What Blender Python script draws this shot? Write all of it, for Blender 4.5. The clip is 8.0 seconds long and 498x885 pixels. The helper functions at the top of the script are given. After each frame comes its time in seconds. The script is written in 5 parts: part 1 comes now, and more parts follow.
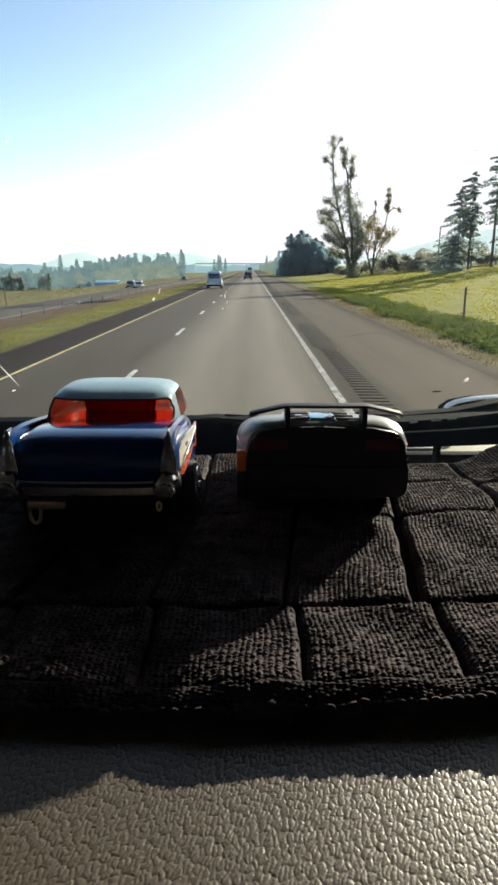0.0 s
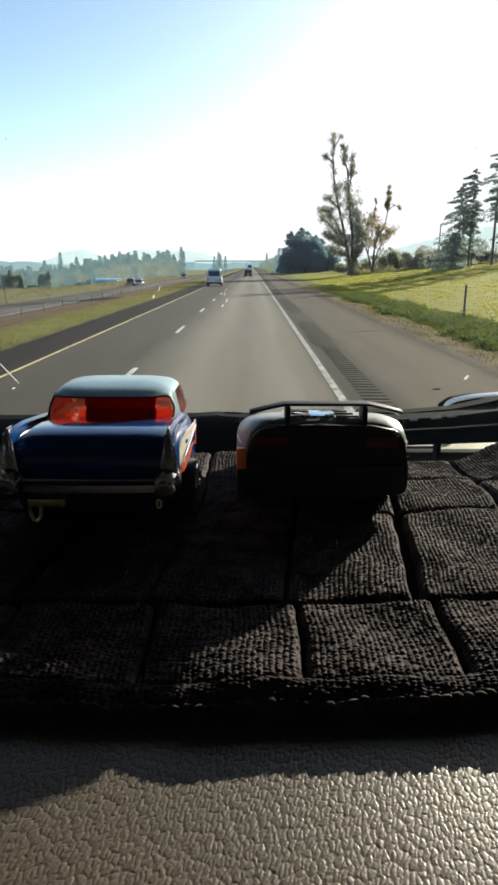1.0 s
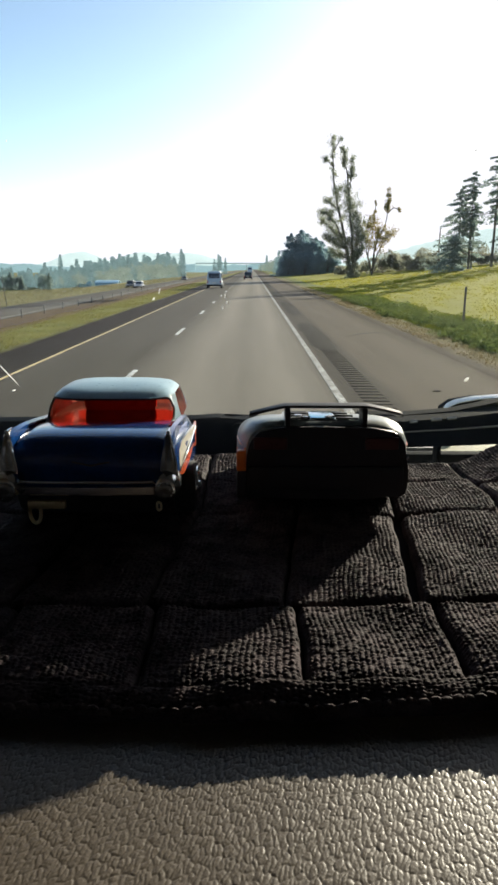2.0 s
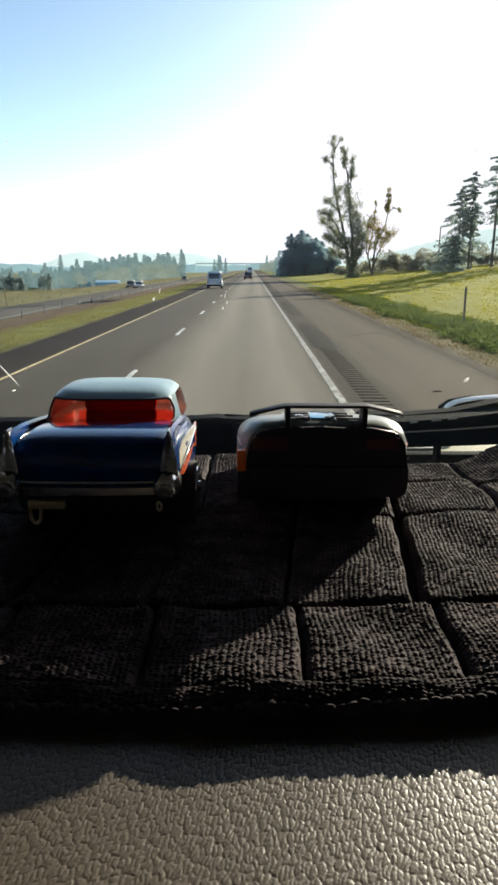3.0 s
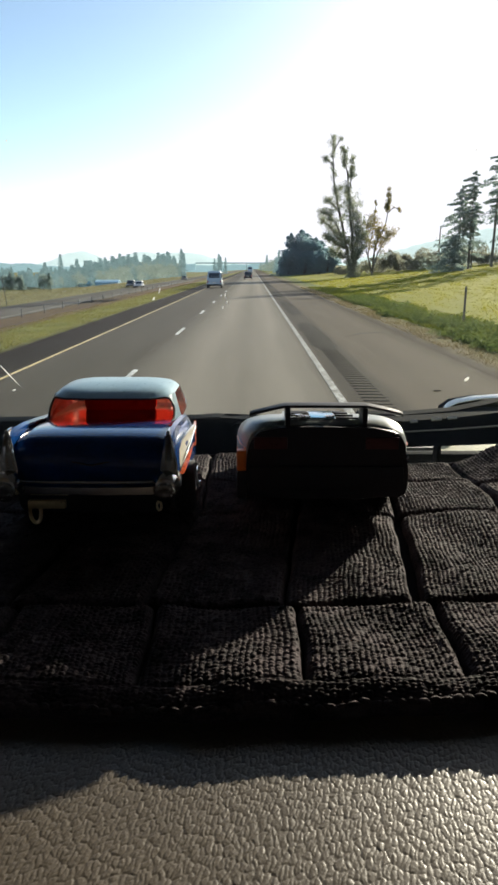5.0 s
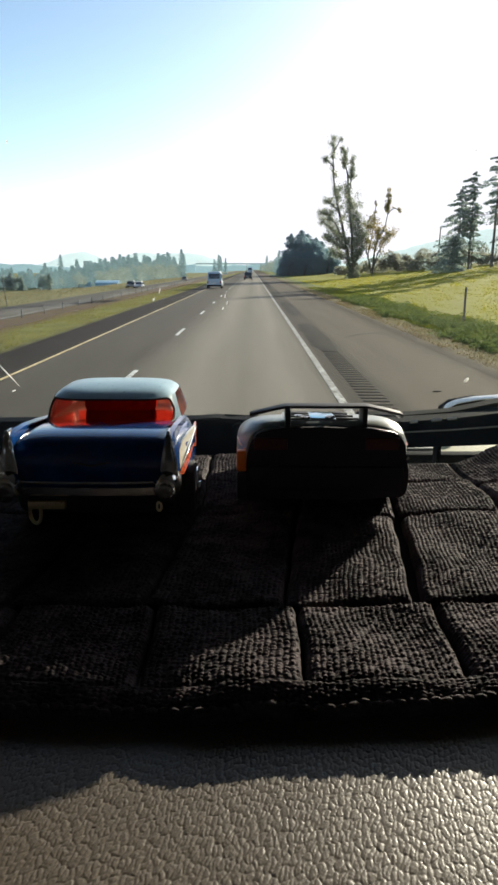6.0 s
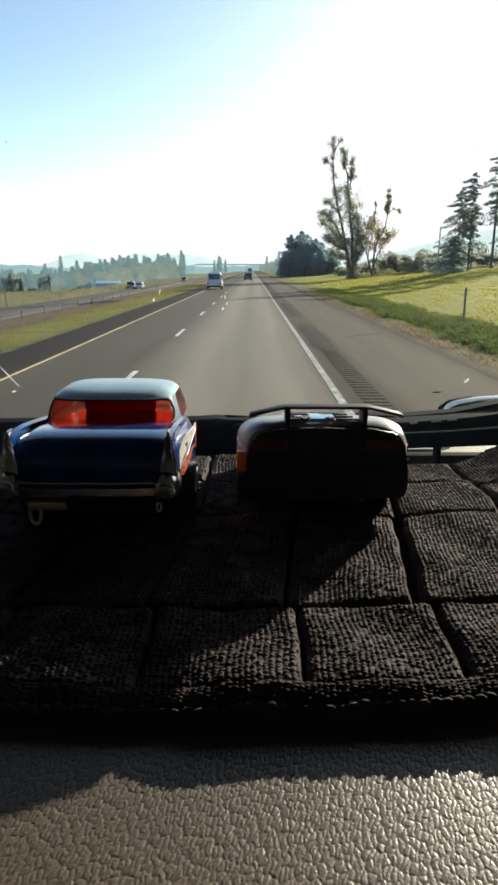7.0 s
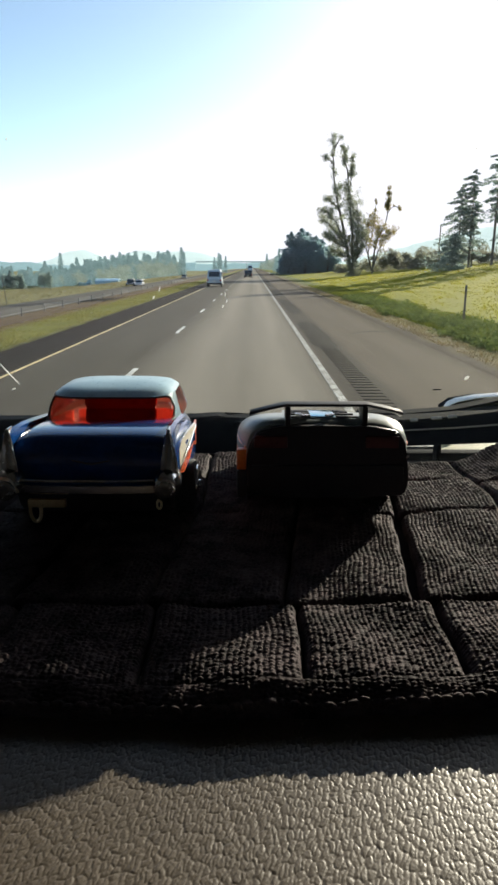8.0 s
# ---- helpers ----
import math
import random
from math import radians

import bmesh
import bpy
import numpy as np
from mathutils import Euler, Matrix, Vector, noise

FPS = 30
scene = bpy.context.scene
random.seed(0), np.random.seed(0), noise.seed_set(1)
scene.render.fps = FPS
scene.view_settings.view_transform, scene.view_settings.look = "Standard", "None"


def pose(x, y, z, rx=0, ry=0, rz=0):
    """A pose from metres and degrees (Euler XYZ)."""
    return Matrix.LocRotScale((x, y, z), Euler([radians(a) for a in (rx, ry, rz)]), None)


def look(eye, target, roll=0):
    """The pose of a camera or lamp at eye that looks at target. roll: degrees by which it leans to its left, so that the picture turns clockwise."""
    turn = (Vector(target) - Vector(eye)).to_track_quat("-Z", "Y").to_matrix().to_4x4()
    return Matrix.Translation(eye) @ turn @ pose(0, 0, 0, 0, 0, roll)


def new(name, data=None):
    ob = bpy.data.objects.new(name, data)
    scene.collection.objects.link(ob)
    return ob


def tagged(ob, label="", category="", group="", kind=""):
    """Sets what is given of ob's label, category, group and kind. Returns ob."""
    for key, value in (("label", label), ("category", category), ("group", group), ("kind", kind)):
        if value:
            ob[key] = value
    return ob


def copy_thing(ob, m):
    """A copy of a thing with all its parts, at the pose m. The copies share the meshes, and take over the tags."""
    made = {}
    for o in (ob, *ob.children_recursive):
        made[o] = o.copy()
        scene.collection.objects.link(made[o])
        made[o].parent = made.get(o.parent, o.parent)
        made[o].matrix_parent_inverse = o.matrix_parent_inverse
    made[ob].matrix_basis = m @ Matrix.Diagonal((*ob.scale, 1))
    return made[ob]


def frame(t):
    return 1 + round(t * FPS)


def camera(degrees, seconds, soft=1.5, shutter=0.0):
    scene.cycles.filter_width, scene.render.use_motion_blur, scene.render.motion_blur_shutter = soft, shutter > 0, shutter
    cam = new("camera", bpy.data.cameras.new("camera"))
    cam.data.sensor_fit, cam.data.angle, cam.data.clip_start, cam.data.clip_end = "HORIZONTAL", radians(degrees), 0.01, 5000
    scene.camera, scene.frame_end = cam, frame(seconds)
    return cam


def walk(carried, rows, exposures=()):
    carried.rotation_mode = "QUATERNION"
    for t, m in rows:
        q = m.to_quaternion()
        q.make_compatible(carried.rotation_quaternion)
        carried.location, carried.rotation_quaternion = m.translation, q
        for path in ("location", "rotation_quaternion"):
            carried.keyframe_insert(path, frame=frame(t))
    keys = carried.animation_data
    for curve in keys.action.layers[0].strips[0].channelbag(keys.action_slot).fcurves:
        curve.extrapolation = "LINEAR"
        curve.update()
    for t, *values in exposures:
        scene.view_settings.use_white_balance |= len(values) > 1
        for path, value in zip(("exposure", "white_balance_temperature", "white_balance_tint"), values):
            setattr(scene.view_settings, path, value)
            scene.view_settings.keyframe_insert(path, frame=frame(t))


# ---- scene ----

# ---------------------------------------------------------------- camera
cam = camera(42.0, 8.0, soft=2.8)
PITCH, YAW = -15.1, 0.3
SHAKE = ((0.0, 1.8, 0.0), (0.5, -1.2, 0.1), (1.0, -2.2, 0.1), (1.5, 0.7, 0.0), (3.0, 1.7, 0.3), (3.5, 1.7, 0.1), (4.0, 0.6, 0.0),
         (4.5, 0.6, 0.2), (6.0, 2.0, 0.3), (6.5, 1.5, 0.1), (7.0, 3.3, 0.2), (7.5, 2.2, 0.1), (8.0, -1.2, 0.4))
EYE = 2.5
walk(cam, [(t, pose(0, 0, EYE, 90 + PITCH + dy * 0.05, 0, YAW + dx * 0.05)) for t, dy, dx in SHAKE],
     exposures=[(t, 1.0, 6800, 4) for t in (0.0, 8.0)])

# ---------------------------------------------------------------- sky, sun, exposure
SUN_EL, SUN_AZ = 15.3, 33.0          # degrees above the horizon, degrees right of straight ahead
world = bpy.data.worlds.new("world")
scene.world = world
world.use_nodes = True
wn = world.node_tree
sky = wn.nodes.new("ShaderNodeTexSky")
sky.sky_type, sky.sun_disc = "NISHITA", False
sky.sun_elevation, sky.sun_rotation = radians(SUN_EL), radians(SUN_AZ)
sky.air_density, sky.dust_density, sky.ozone_density = 0.45, 0.45, 0.15
sky_tone = wn.nodes.new("ShaderNodeVectorMath")
sky_tone.operation, sky_tone.inputs[1].default_value = "MULTIPLY", (1.07, 1.105, 1.08)
wn.links.new(sky.outputs[0], sky_tone.inputs[0])
sky_cap = wn.nodes.new("ShaderNodeVectorMath")          # caps the sky's brightness, so that less light fills the shade
sky_cap.operation, sky_cap.inputs[1].default_value = "MINIMUM", (4.0, 3.9, 4.7)
wn.links.new(sky_tone.outputs[0], sky_cap.inputs[0])
wn.links.new(sky_cap.outputs[0], wn.nodes["Background"].inputs[0])
wn.nodes["Background"].inputs[1].default_value = 0.15
lamp = bpy.data.lights.new("sun", "SUN")
lamp.energy, lamp.angle, lamp.color = 5.0, radians(0.5), (1.0, 0.92, 0.80)
sun = new("sun", lamp)
a, e = radians(SUN_AZ), radians(SUN_EL)
SUN_DIR = Vector((math.sin(a) * math.cos(e), math.cos(a) * math.cos(e), math.sin(e)))
sun.matrix_world = look(SUN_DIR * 60, (0, 0, 0))

# ---------------------------------------------------------------- materials
def nodes_of(name):
    m = bpy.data.materials.new(name)
    m.use_nodes = True
    return m, m.node_tree.nodes, m.node_tree.links


def noise_node(n, l, vec, scale, detail=4.0, rough=0.55):
    t = n.new("ShaderNodeTexNoise")
    t.inputs["Scale"].default_value, t.inputs["Detail"].default_value, t.inputs["Roughness"].default_value = scale, detail, rough
    l.new(vec, t.inputs["Vector"])
    return t


def mat(name, low, high, scale, rough=0.7, metal=0.0, fine=None, bump=0.0, spread=0.12, stretch=None, trans=0.0, coat=0.0, per_object=0.0, spec=0.5):
    """Two tones mixed by noise at two sizes, with a fine relief and uneven gloss."""
    m, n, l = nodes_of(name)
    b = n["Principled BSDF"]
    vec = n.new("ShaderNodeNewGeometry").outputs["Position"]
    if stretch:
        mp = n.new("ShaderNodeMapping")
        mp.inputs["Scale"].default_value = stretch
        l.new(vec, mp.inputs["Vector"])
        vec = mp.outputs[0]
    big, small = noise_node(n, l, vec, scale), noise_node(n, l, vec, fine or scale * 9, 6.0)
    mix = n.new("ShaderNodeMix")
    mix.data_type, mix.inputs[0].default_value = "FLOAT", 0.45
    l.new(big.outputs[0], mix.inputs[2]), l.new(small.outputs[0], mix.inputs[3])
    ramp = n.new("ShaderNodeValToRGB")
    ramp.color_ramp.elements[0].position, ramp.color_ramp.elements[0].color = 0.5 - spread, (*low, 1)
    ramp.color_ramp.elements[1].position, ramp.color_ramp.elements[1].color = 0.5 + spread, (*high, 1)
    fac = mix.outputs[0]
    if per_object:
        info = n.new("ShaderNodeObjectInfo")
        add = n.new("ShaderNodeMath")
        add.operation, add.inputs[1].default_value = "MULTIPLY_ADD", per_object
        l.new(info.outputs["Random"], add.inputs[0])
        sub = n.new("ShaderNodeMath")
        sub.operation, sub.inputs[1].default_value = "SUBTRACT", per_object / 2
        l.new(fac, sub.inputs[0]), l.new(sub.outputs[0], add.inputs[2])
        fac = add.outputs[0]
    l.new(fac, ramp.inputs[0]), l.new(ramp.outputs[0], b.inputs["Base Color"])
    mr = n.new("ShaderNodeMapRange")
    mr.inputs["To Min"].default_value, mr.inputs["To Max"].default_value = max(0.02, rough - 0.08), min(1.0, rough + 0.08)
    l.new(small.outputs[0], mr.inputs["Value"]), l.new(mr.outputs[0], b.inputs["Roughness"])
    b.inputs["Metallic"].default_value = metal
    b.inputs["Coat Weight"].default_value = coat
    b.inputs["Specular IOR Level"].default_value = spec
    if bump:
        bp = n.new("ShaderNodeBump")
        bp.inputs["Strength"].default_value, bp.inputs["Distance"].default_value = 1.0, bump
        l.new(small.outputs[0], bp.inputs["Height"]), l.new(bp.outputs[0], b.inputs["Normal"])
    if trans:
        tr = n.new("ShaderNodeBsdfTranslucent")
        l.new(ramp.outputs[0], tr.inputs[0])
        sh = n.new("ShaderNodeMixShader")
        sh.inputs[0].default_value = trans
        l.new(b.outputs[0], sh.inputs[1]), l.new(tr.outputs[0], sh.inputs[2])
        l.new(sh.outputs[0], n["Material Output"].inputs[0])
    return m


def pane_mat(name, tint, haze_film=0.0):
    """A thin clear pane: tinted see-through with a Fresnel gloss and, where wanted, an added film that scatters light
    onwards for a hazy view.
    """
    m, n, l = nodes_of(name)
    n.remove(n["Principled BSDF"])
    t, g, mx, fr = (n.new("ShaderNode" + k) for k in ("BsdfTransparent", "BsdfGlossy", "MixShader", "Fresnel"))
    t.inputs[0].default_value, g.inputs["Roughness"].default_value, fr.inputs[0].default_value = (*tint, 1), 0.03, 1.28
    l.new(fr.outputs[0], mx.inputs[0]), l.new(t.outputs[0], mx.inputs[1]), l.new(g.outputs[0], mx.inputs[2])
    out = mx
    # added scattering film stands in for haze in the air
    if haze_film:
        film, out = n.new("ShaderNodeBsdfRefraction"), n.new("ShaderNodeMixShader")
        film.inputs["Roughness"].default_value, film.inputs["IOR"].default_value = 0.32, 1.3
        film.inputs[0].default_value = (.86, .92, .96, 1)
        spots = noise_node(n, l, n.new("ShaderNodeNewGeometry").outputs["Position"], 9.0, 6.0)
        mr = n.new("ShaderNodeMapRange")
        mr.inputs["From Min"].default_value, mr.inputs["From Max"].default_value = 0.3, 0.7
        mr.inputs["To Min"].default_value, mr.inputs["To Max"].default_value = haze_film * 0.8, haze_film * 1.2
        l.new(spots.outputs[0], mr.inputs["Value"]), l.new(mr.outputs[0], out.inputs[0])
        l.new(mx.outputs[0], out.inputs[1]), l.new(film.outputs[0], out.inputs[2])
    l.new(out.outputs[0], n["Material Output"].inputs[0])
    return m


def banded(name, bands, wobble, wob_scale, fine, tone=0.35, rough=0.9, bump=0.01, streak=None, spec=0.05):
    """Ground that changes across the way (by x, in metres), with ragged borders. bands: (x from which it holds, colour)."""
    m, n, l = nodes_of(name)
    b = n["Principled BSDF"]
    pos = n.new("ShaderNodeNewGeometry").outputs["Position"]
    sep = n.new("ShaderNodeSeparateXYZ")
    l.new(pos, sep.inputs[0])
    w = noise_node(n, l, pos, wob_scale, 5.0, 0.65)
    x = n.new("ShaderNodeMath")
    x.operation, x.inputs[1].default_value = "MULTIPLY_ADD", wobble
    l.new(w.outputs[0], x.inputs[0]), l.new(sep.outputs[0], x.inputs[2])
    lo, hi = bands[0][0], bands[-1][0]
    mr = n.new("ShaderNodeMapRange")
    mr.inputs["From Min"].default_value, mr.inputs["From Max"].default_value = lo + wobble / 2, hi + wobble / 2
    l.new(x.outputs[0], mr.inputs["Value"])
    ramp = n.new("ShaderNodeValToRGB")
    cr = ramp.color_ramp
    for i, (at, c) in enumerate(bands):
        el = cr.elements[i] if i < 2 else cr.elements.new((at - lo) / (hi - lo))
        el.position, el.color = (at - lo) / (hi - lo), (*c, 1)
    l.new(mr.outputs[0], ramp.inputs[0])
    vec = pos
    if streak:
        mp = n.new("ShaderNodeMapping")
        mp.inputs["Scale"].default_value = streak
        l.new(pos, mp.inputs["Vector"])
        vec = mp.outputs[0]
    f1, f2 = noise_node(n, l, vec, fine, 6.0, 0.7), noise_node(n, l, pos, fine * 12, 4.0, 0.7)
    s = n.new("ShaderNodeMath")
    s.operation = "ADD"
    l.new(f1.outputs[0], s.inputs[0]), l.new(f2.outputs[0], s.inputs[1])
    v = n.new("ShaderNodeMapRange")
    v.inputs["From Min"].default_value, v.inputs["From Max"].default_value = 0.6, 1.4
    v.inputs["To Min"].default_value, v.inputs["To Max"].default_value = 1 - tone, 1 + tone
    l.new(s.outputs[0], v.inputs["Value"])
    mul = n.new("ShaderNodeVectorMath")
    mul.operation = "SCALE"
    l.new(ramp.outputs[0], mul.inputs[0]), l.new(v.outputs[0], mul.inputs["Scale"])
    l.new(mul.outputs[0], b.inputs["Base Color"])
    b.inputs["Roughness"].default_value, b.inputs["Specular IOR Level"].default_value = rough, spec
    bp = n.new("ShaderNodeBump")
    bp.inputs["Distance"].default_value = bump
    l.new(f2.outputs[0], bp.inputs["Height"]), l.new(bp.outputs[0], b.inputs["Normal"])
    return m


def haze_glow_mat(name, tint, glow):
    """The backdrop of distance outside the windscreen: a tinted glow paints the haze over hills and woods."""
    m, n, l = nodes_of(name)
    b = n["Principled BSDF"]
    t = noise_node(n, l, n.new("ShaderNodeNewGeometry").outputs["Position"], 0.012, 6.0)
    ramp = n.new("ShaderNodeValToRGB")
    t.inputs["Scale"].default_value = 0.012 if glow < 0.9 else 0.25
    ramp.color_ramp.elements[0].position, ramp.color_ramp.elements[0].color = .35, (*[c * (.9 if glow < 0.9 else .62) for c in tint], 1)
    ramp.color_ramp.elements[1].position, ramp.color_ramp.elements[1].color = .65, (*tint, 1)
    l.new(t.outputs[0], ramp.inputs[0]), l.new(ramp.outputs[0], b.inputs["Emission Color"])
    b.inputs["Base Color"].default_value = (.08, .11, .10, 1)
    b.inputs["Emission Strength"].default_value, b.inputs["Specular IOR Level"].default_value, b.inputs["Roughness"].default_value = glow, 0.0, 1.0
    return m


M_GROUND = banded("grassland", [(-60, (.20, .19, .085)), (-28, (.22, .20, .095)), (-21.5, (.14, .10, .062)), (-12.4, (.15, .10, .066)), (-11.4, (.15, .105, .065)),
                                (-10.3, (.21, .20, .06)), (-8.3, (.19, .19, .055)), (-7.6, (.045, .035, .027)), (6.2, (.05, .037, .026)), (6.7, (.13, .10, .05)),
                                (7.6, (.11, .105, .03)), (9.6, (.10, .12, .025)), (11.2, (.22, .215, .022)), (24, (.27, .245, .022)), (60, (.18, .19, .03))],
                  1.6, 0.55, 0.6, 0.34, 0.95, 0.03)
M_ROAD = banded("asphalt", [(-8, (.027, .022, .019)), (-6.1, (.041, .034, .029)), (-5.7, (.107, .095, .078)), (-3.3, (.113, .100, .082)), (-2.6, (.170, .149, .121)),
                            (-1.4, (.287, .251, .203)), (-.2, (.226, .197, .159)), (.8, (.287, .251, .203)), (1.5, (.207, .180, .146)), (1.95, (.074, .063, .052)),
                            (2.75, (.076, .064, .053)), (3.1, (.128, .104, .080)), (5.0, (.119, .095, .072)), (5.8, (.061, .044, .030))],
                0.22, 0.35, 1.2, 0.24, 0.9, 0.006, (1.0, 0.06, 1.0), 0.03)
M_ROAD_FAR = mat("worn_asphalt", (.095, .085, .072), (.135, .12, .10), 0.4, 0.9, fine=12, bump=0.004, spec=0.04)
M_WHITE_LINE = mat("white_road_paint", (.17, .16, .142), (.56, .54, .49), 3.2, 0.7, fine=30, spread=0.10, spec=0.1)
M_YELLOW_LINE = mat("yellow_road_paint", (.48, .35, .15), (.74, .56, .27), 1.5, 0.6, fine=22)
M_PATCH = mat("patched_asphalt", (.028, .025, .022), (.05, .045, .039), 1.2, 0.9, fine=14, spec=0.03)
M_GROOVE = mat("dark_groove_bar", (.014, .013, .011), (.028, .026, .023), 3, 0.9, fine=40, spec=0.03)
# needles paler and bluer than they grow: haze is put into the colour
M_NEEDLE = mat("haze_tinted_needles", (.20, .27, .25), (.29, .35, .31), 0.5, 0.8, fine=3.0, trans=0.75, per_object=0.12, spec=0.15)
M_STAND = mat("haze_tinted_stand_foliage", (.19, .30, .34), (.27, .38, .40), 0.5, 0.8, fine=3.0, trans=0.75, per_object=0.15, spec=0.1)
# leaves lightened in their colour, in place of haze over the poplar
M_LEAF = mat("haze_tinted_poplar_leaves", (.19, .22, .165), (.33, .35, .25), 0.3, 0.6, fine=2.0, trans=0.75, spec=0.2)
M_GOLD_LEAF = mat("yellowing_leaves", (.20, .18, .075), (.40, .31, .10), 0.3, 0.6, fine=2.0, trans=0.6, spec=0.2)
# hedge leaves greyed and lightened to stand in for haze
M_BUSH = mat("haze_tinted_bush_leaves", (.20, .21, .165), (.33, .32, .24), 0.4, 0.8, fine=3.0, trans=0.82, spec=0.1)
M_BARK = mat("bark", (.09, .08, .07), (.18, .16, .135), 1.5, 0.95, fine=14, bump=0.03)
M_WEED = mat("weeds", (.095, .13, .016), (.24, .235, .04), 0.6, 0.8, fine=5.0, trans=0.35, spec=0.15)
M_WEEDLEAF = mat("broad_weed_leaves", (.075, .11, .035), (.21, .24, .08), 2.0, 0.8, fine=9.0, trans=0.35, spec=0.05)
M_FIELD = mat("field_grass", (.245, .235, .024), (.295, .27, .034), 0.25, 0.8, fine=4.0, trans=0.6, spec=0.05)
M_MEADOW = mat("meadow_grass", (.19, .18, .09), (.34, .30, .18), 0.12, 0.9, fine=1.5, trans=0.35, spec=0.05)
M_MEDIAN = mat("median_grass", (.19, .19, .055), (.32, .29, .11), 0.6, 0.85, fine=5.0, trans=0.35, spec=0.1)
M_DRY = mat("dry_grass", (.18, .14, .07), (.32, .25, .13), 0.7, 0.9, fine=6.0, trans=0.3, spec=0.1)
M_HILL = haze_glow_mat("hill_haze_glow", (.62, .74, .79), .66)
M_FAR_NEEDLE = haze_glow_mat("conifer_haze_glow", (.105, .155, .165), 1.0)
M_FAR_LEAF = haze_glow_mat("leaf_haze_glow", (.158, .184, .158), 1.0)
M_HILL_NEAR = haze_glow_mat("ridge_haze_glow", (.32, .49, .57), .50)
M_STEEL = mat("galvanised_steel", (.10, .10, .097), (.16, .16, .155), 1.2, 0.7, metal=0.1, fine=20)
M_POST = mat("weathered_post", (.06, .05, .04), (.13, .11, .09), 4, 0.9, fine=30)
# concrete given a faint glow, the haze painted in as emission
M_BRIDGE_GLOW = haze_glow_mat("bridge_haze_glow", (.25, .33, .37), .6)
# white paint darkened and blued for the shade on the van's rear
M_VAN = mat("shade_tinted_white_paint", (.30, .38, .44), (.40, .48, .54), 1.5, 0.3, fine=8, coat=0.6)
M_DARKCAR = mat("dark_vehicle_paint", (.02, .022, .025), (.035, .036, .04), 1.5, 0.3, fine=8, coat=0.6)
M_SILVERCAR = mat("silver_vehicle_paint", (.35, .36, .38), (.45, .46, .48), 1.5, 0.3, metal=0.5, fine=8, coat=0.6)
M_CARGLASS = mat("vehicle_glass", (.015, .02, .03), (.03, .04, .05), 1, 0.08, fine=6)
M_RUBBER = mat("tyre_rubber", (.014, .014, .014), (.03, .03, .03), 40, 0.85, fine=300)
M_REDLAMP = mat("red_lamp", (.35, .01, .01), (.45, .02, .02), 30, 0.2, fine=200)
M_METALROOF = mat("pale_metal_roof", (.30, .48, .60), (.40, .58, .70), 0.1, 0.5, fine=1.0)
# the cab and what stands in it
M_KNIT = mat("charcoal_knit_yarn", (.0075, .0056, .0060), (.080, .059, .0625), 90, 0.8, fine=1100, bump=0.0003, spread=0.12, spec=0.095)
# backing blackened so that the gaps between pads look shaded
M_SEAM_SHADE = mat("seam_shade_backing", (.020, .020, .023), (.030, .029, .032), 200, 0.95, fine=900, spec=0.02)
M_LEATHER = mat("grained_dashboard_vinyl", (.074, .060, .046), (.108, .087, .066), 30, 0.45, fine=900, bump=0.00003, spread=0.2, spec=0.46)
M_DASHBACK = mat("dull_black_dashboard", (.022, .023, .026), (.032, .033, .037), 40, 0.9, fine=300, spec=0.15)
M_TRIM = mat("black_cab_plastic", (.004, .0055, .0085), (.008, .010, .0145), 60, 0.75, fine=700, bump=0.00005, spec=0.02)
# unseen lining, its tone set by the bounce light wanted inside
M_LINING = mat("grey_cab_lining", (.38, .38, .40), (.47, .47, .48), 12, 0.95, fine=300, spec=0.1)
# pale tan chosen so that the unseen seats throw warm light on chrome
M_SEAT_BOUNCE = mat("tan_bounce_cloth", (.42, .30, .20), (.52, .39, .27), 12, 0.95, fine=300, spec=0.1)
M_HOOD = mat("cream_truck_paint", (.20, .185, .105), (.28, .255, .15), 6, 0.55, fine=60, coat=0.05, spec=0.2)
M_WHITEPAINT = mat("white_truck_paint", (.70, .70, .68), (.80, .80, .78), 6, 0.3, fine=60, coat=0.5)
M_CHROME = mat("toy_chrome", (.62, .62, .62), (.78, .78, .78), 60, 0.14, metal=1.0, fine=500)
# chrome darkened in its colour for the dark surroundings it reflects
M_DARKCHROME = mat("chrome_dark_reflection", (.28, .29, .30), (.42, .43, .44), 60, 0.25, metal=1.0, fine=500)
M_GOLD = mat("brassy_metal", (.80, .62, .36), (.90, .74, .46), 80, 0.3, metal=0.8, fine=500)
M_BLUE = mat("glossy_blue_toy_paint", (.002, .025, .11), (.004, .042, .175), 60, 0.16, fine=500, coat=0.5, spec=0.4)
# white roof paint with the blue of reflected sky put into its colour
M_PALEBLUE = mat("sky_tinted_white_toy_paint", (.29, .45, .55), (.37, .53, .62), 60, 0.3, fine=500, coat=0.1, spec=0.25)
M_IVORY = mat("ivory_toy_paint", (.62, .58, .48), (.72, .68, .58), 60, 0.3, fine=500, coat=0.8)
M_FLAME = mat("orange_red_toy_paint", (.48, .05, .015), (.66, .12, .03), 90, 0.28, fine=600, coat=0.8)
M_REDPANE = pane_mat("red_tinted_toy_window", (.88, .19, .12))
M_SILVER = mat("silver_toy_paint", (.25, .295, .30), (.33, .37, .38), 60, 0.4, metal=0.0, fine=500, coat=0.3)
M_BLACKTOY = mat("black_toy_plastic", (.024, .022, .026), (.033, .030, .034), 80, 0.5, fine=700, spec=0.3)
M_MAROON = mat("maroon_sign_paint", (.05, .012, .014), (.08, .02, .022), 1.5, 0.6, fine=20)
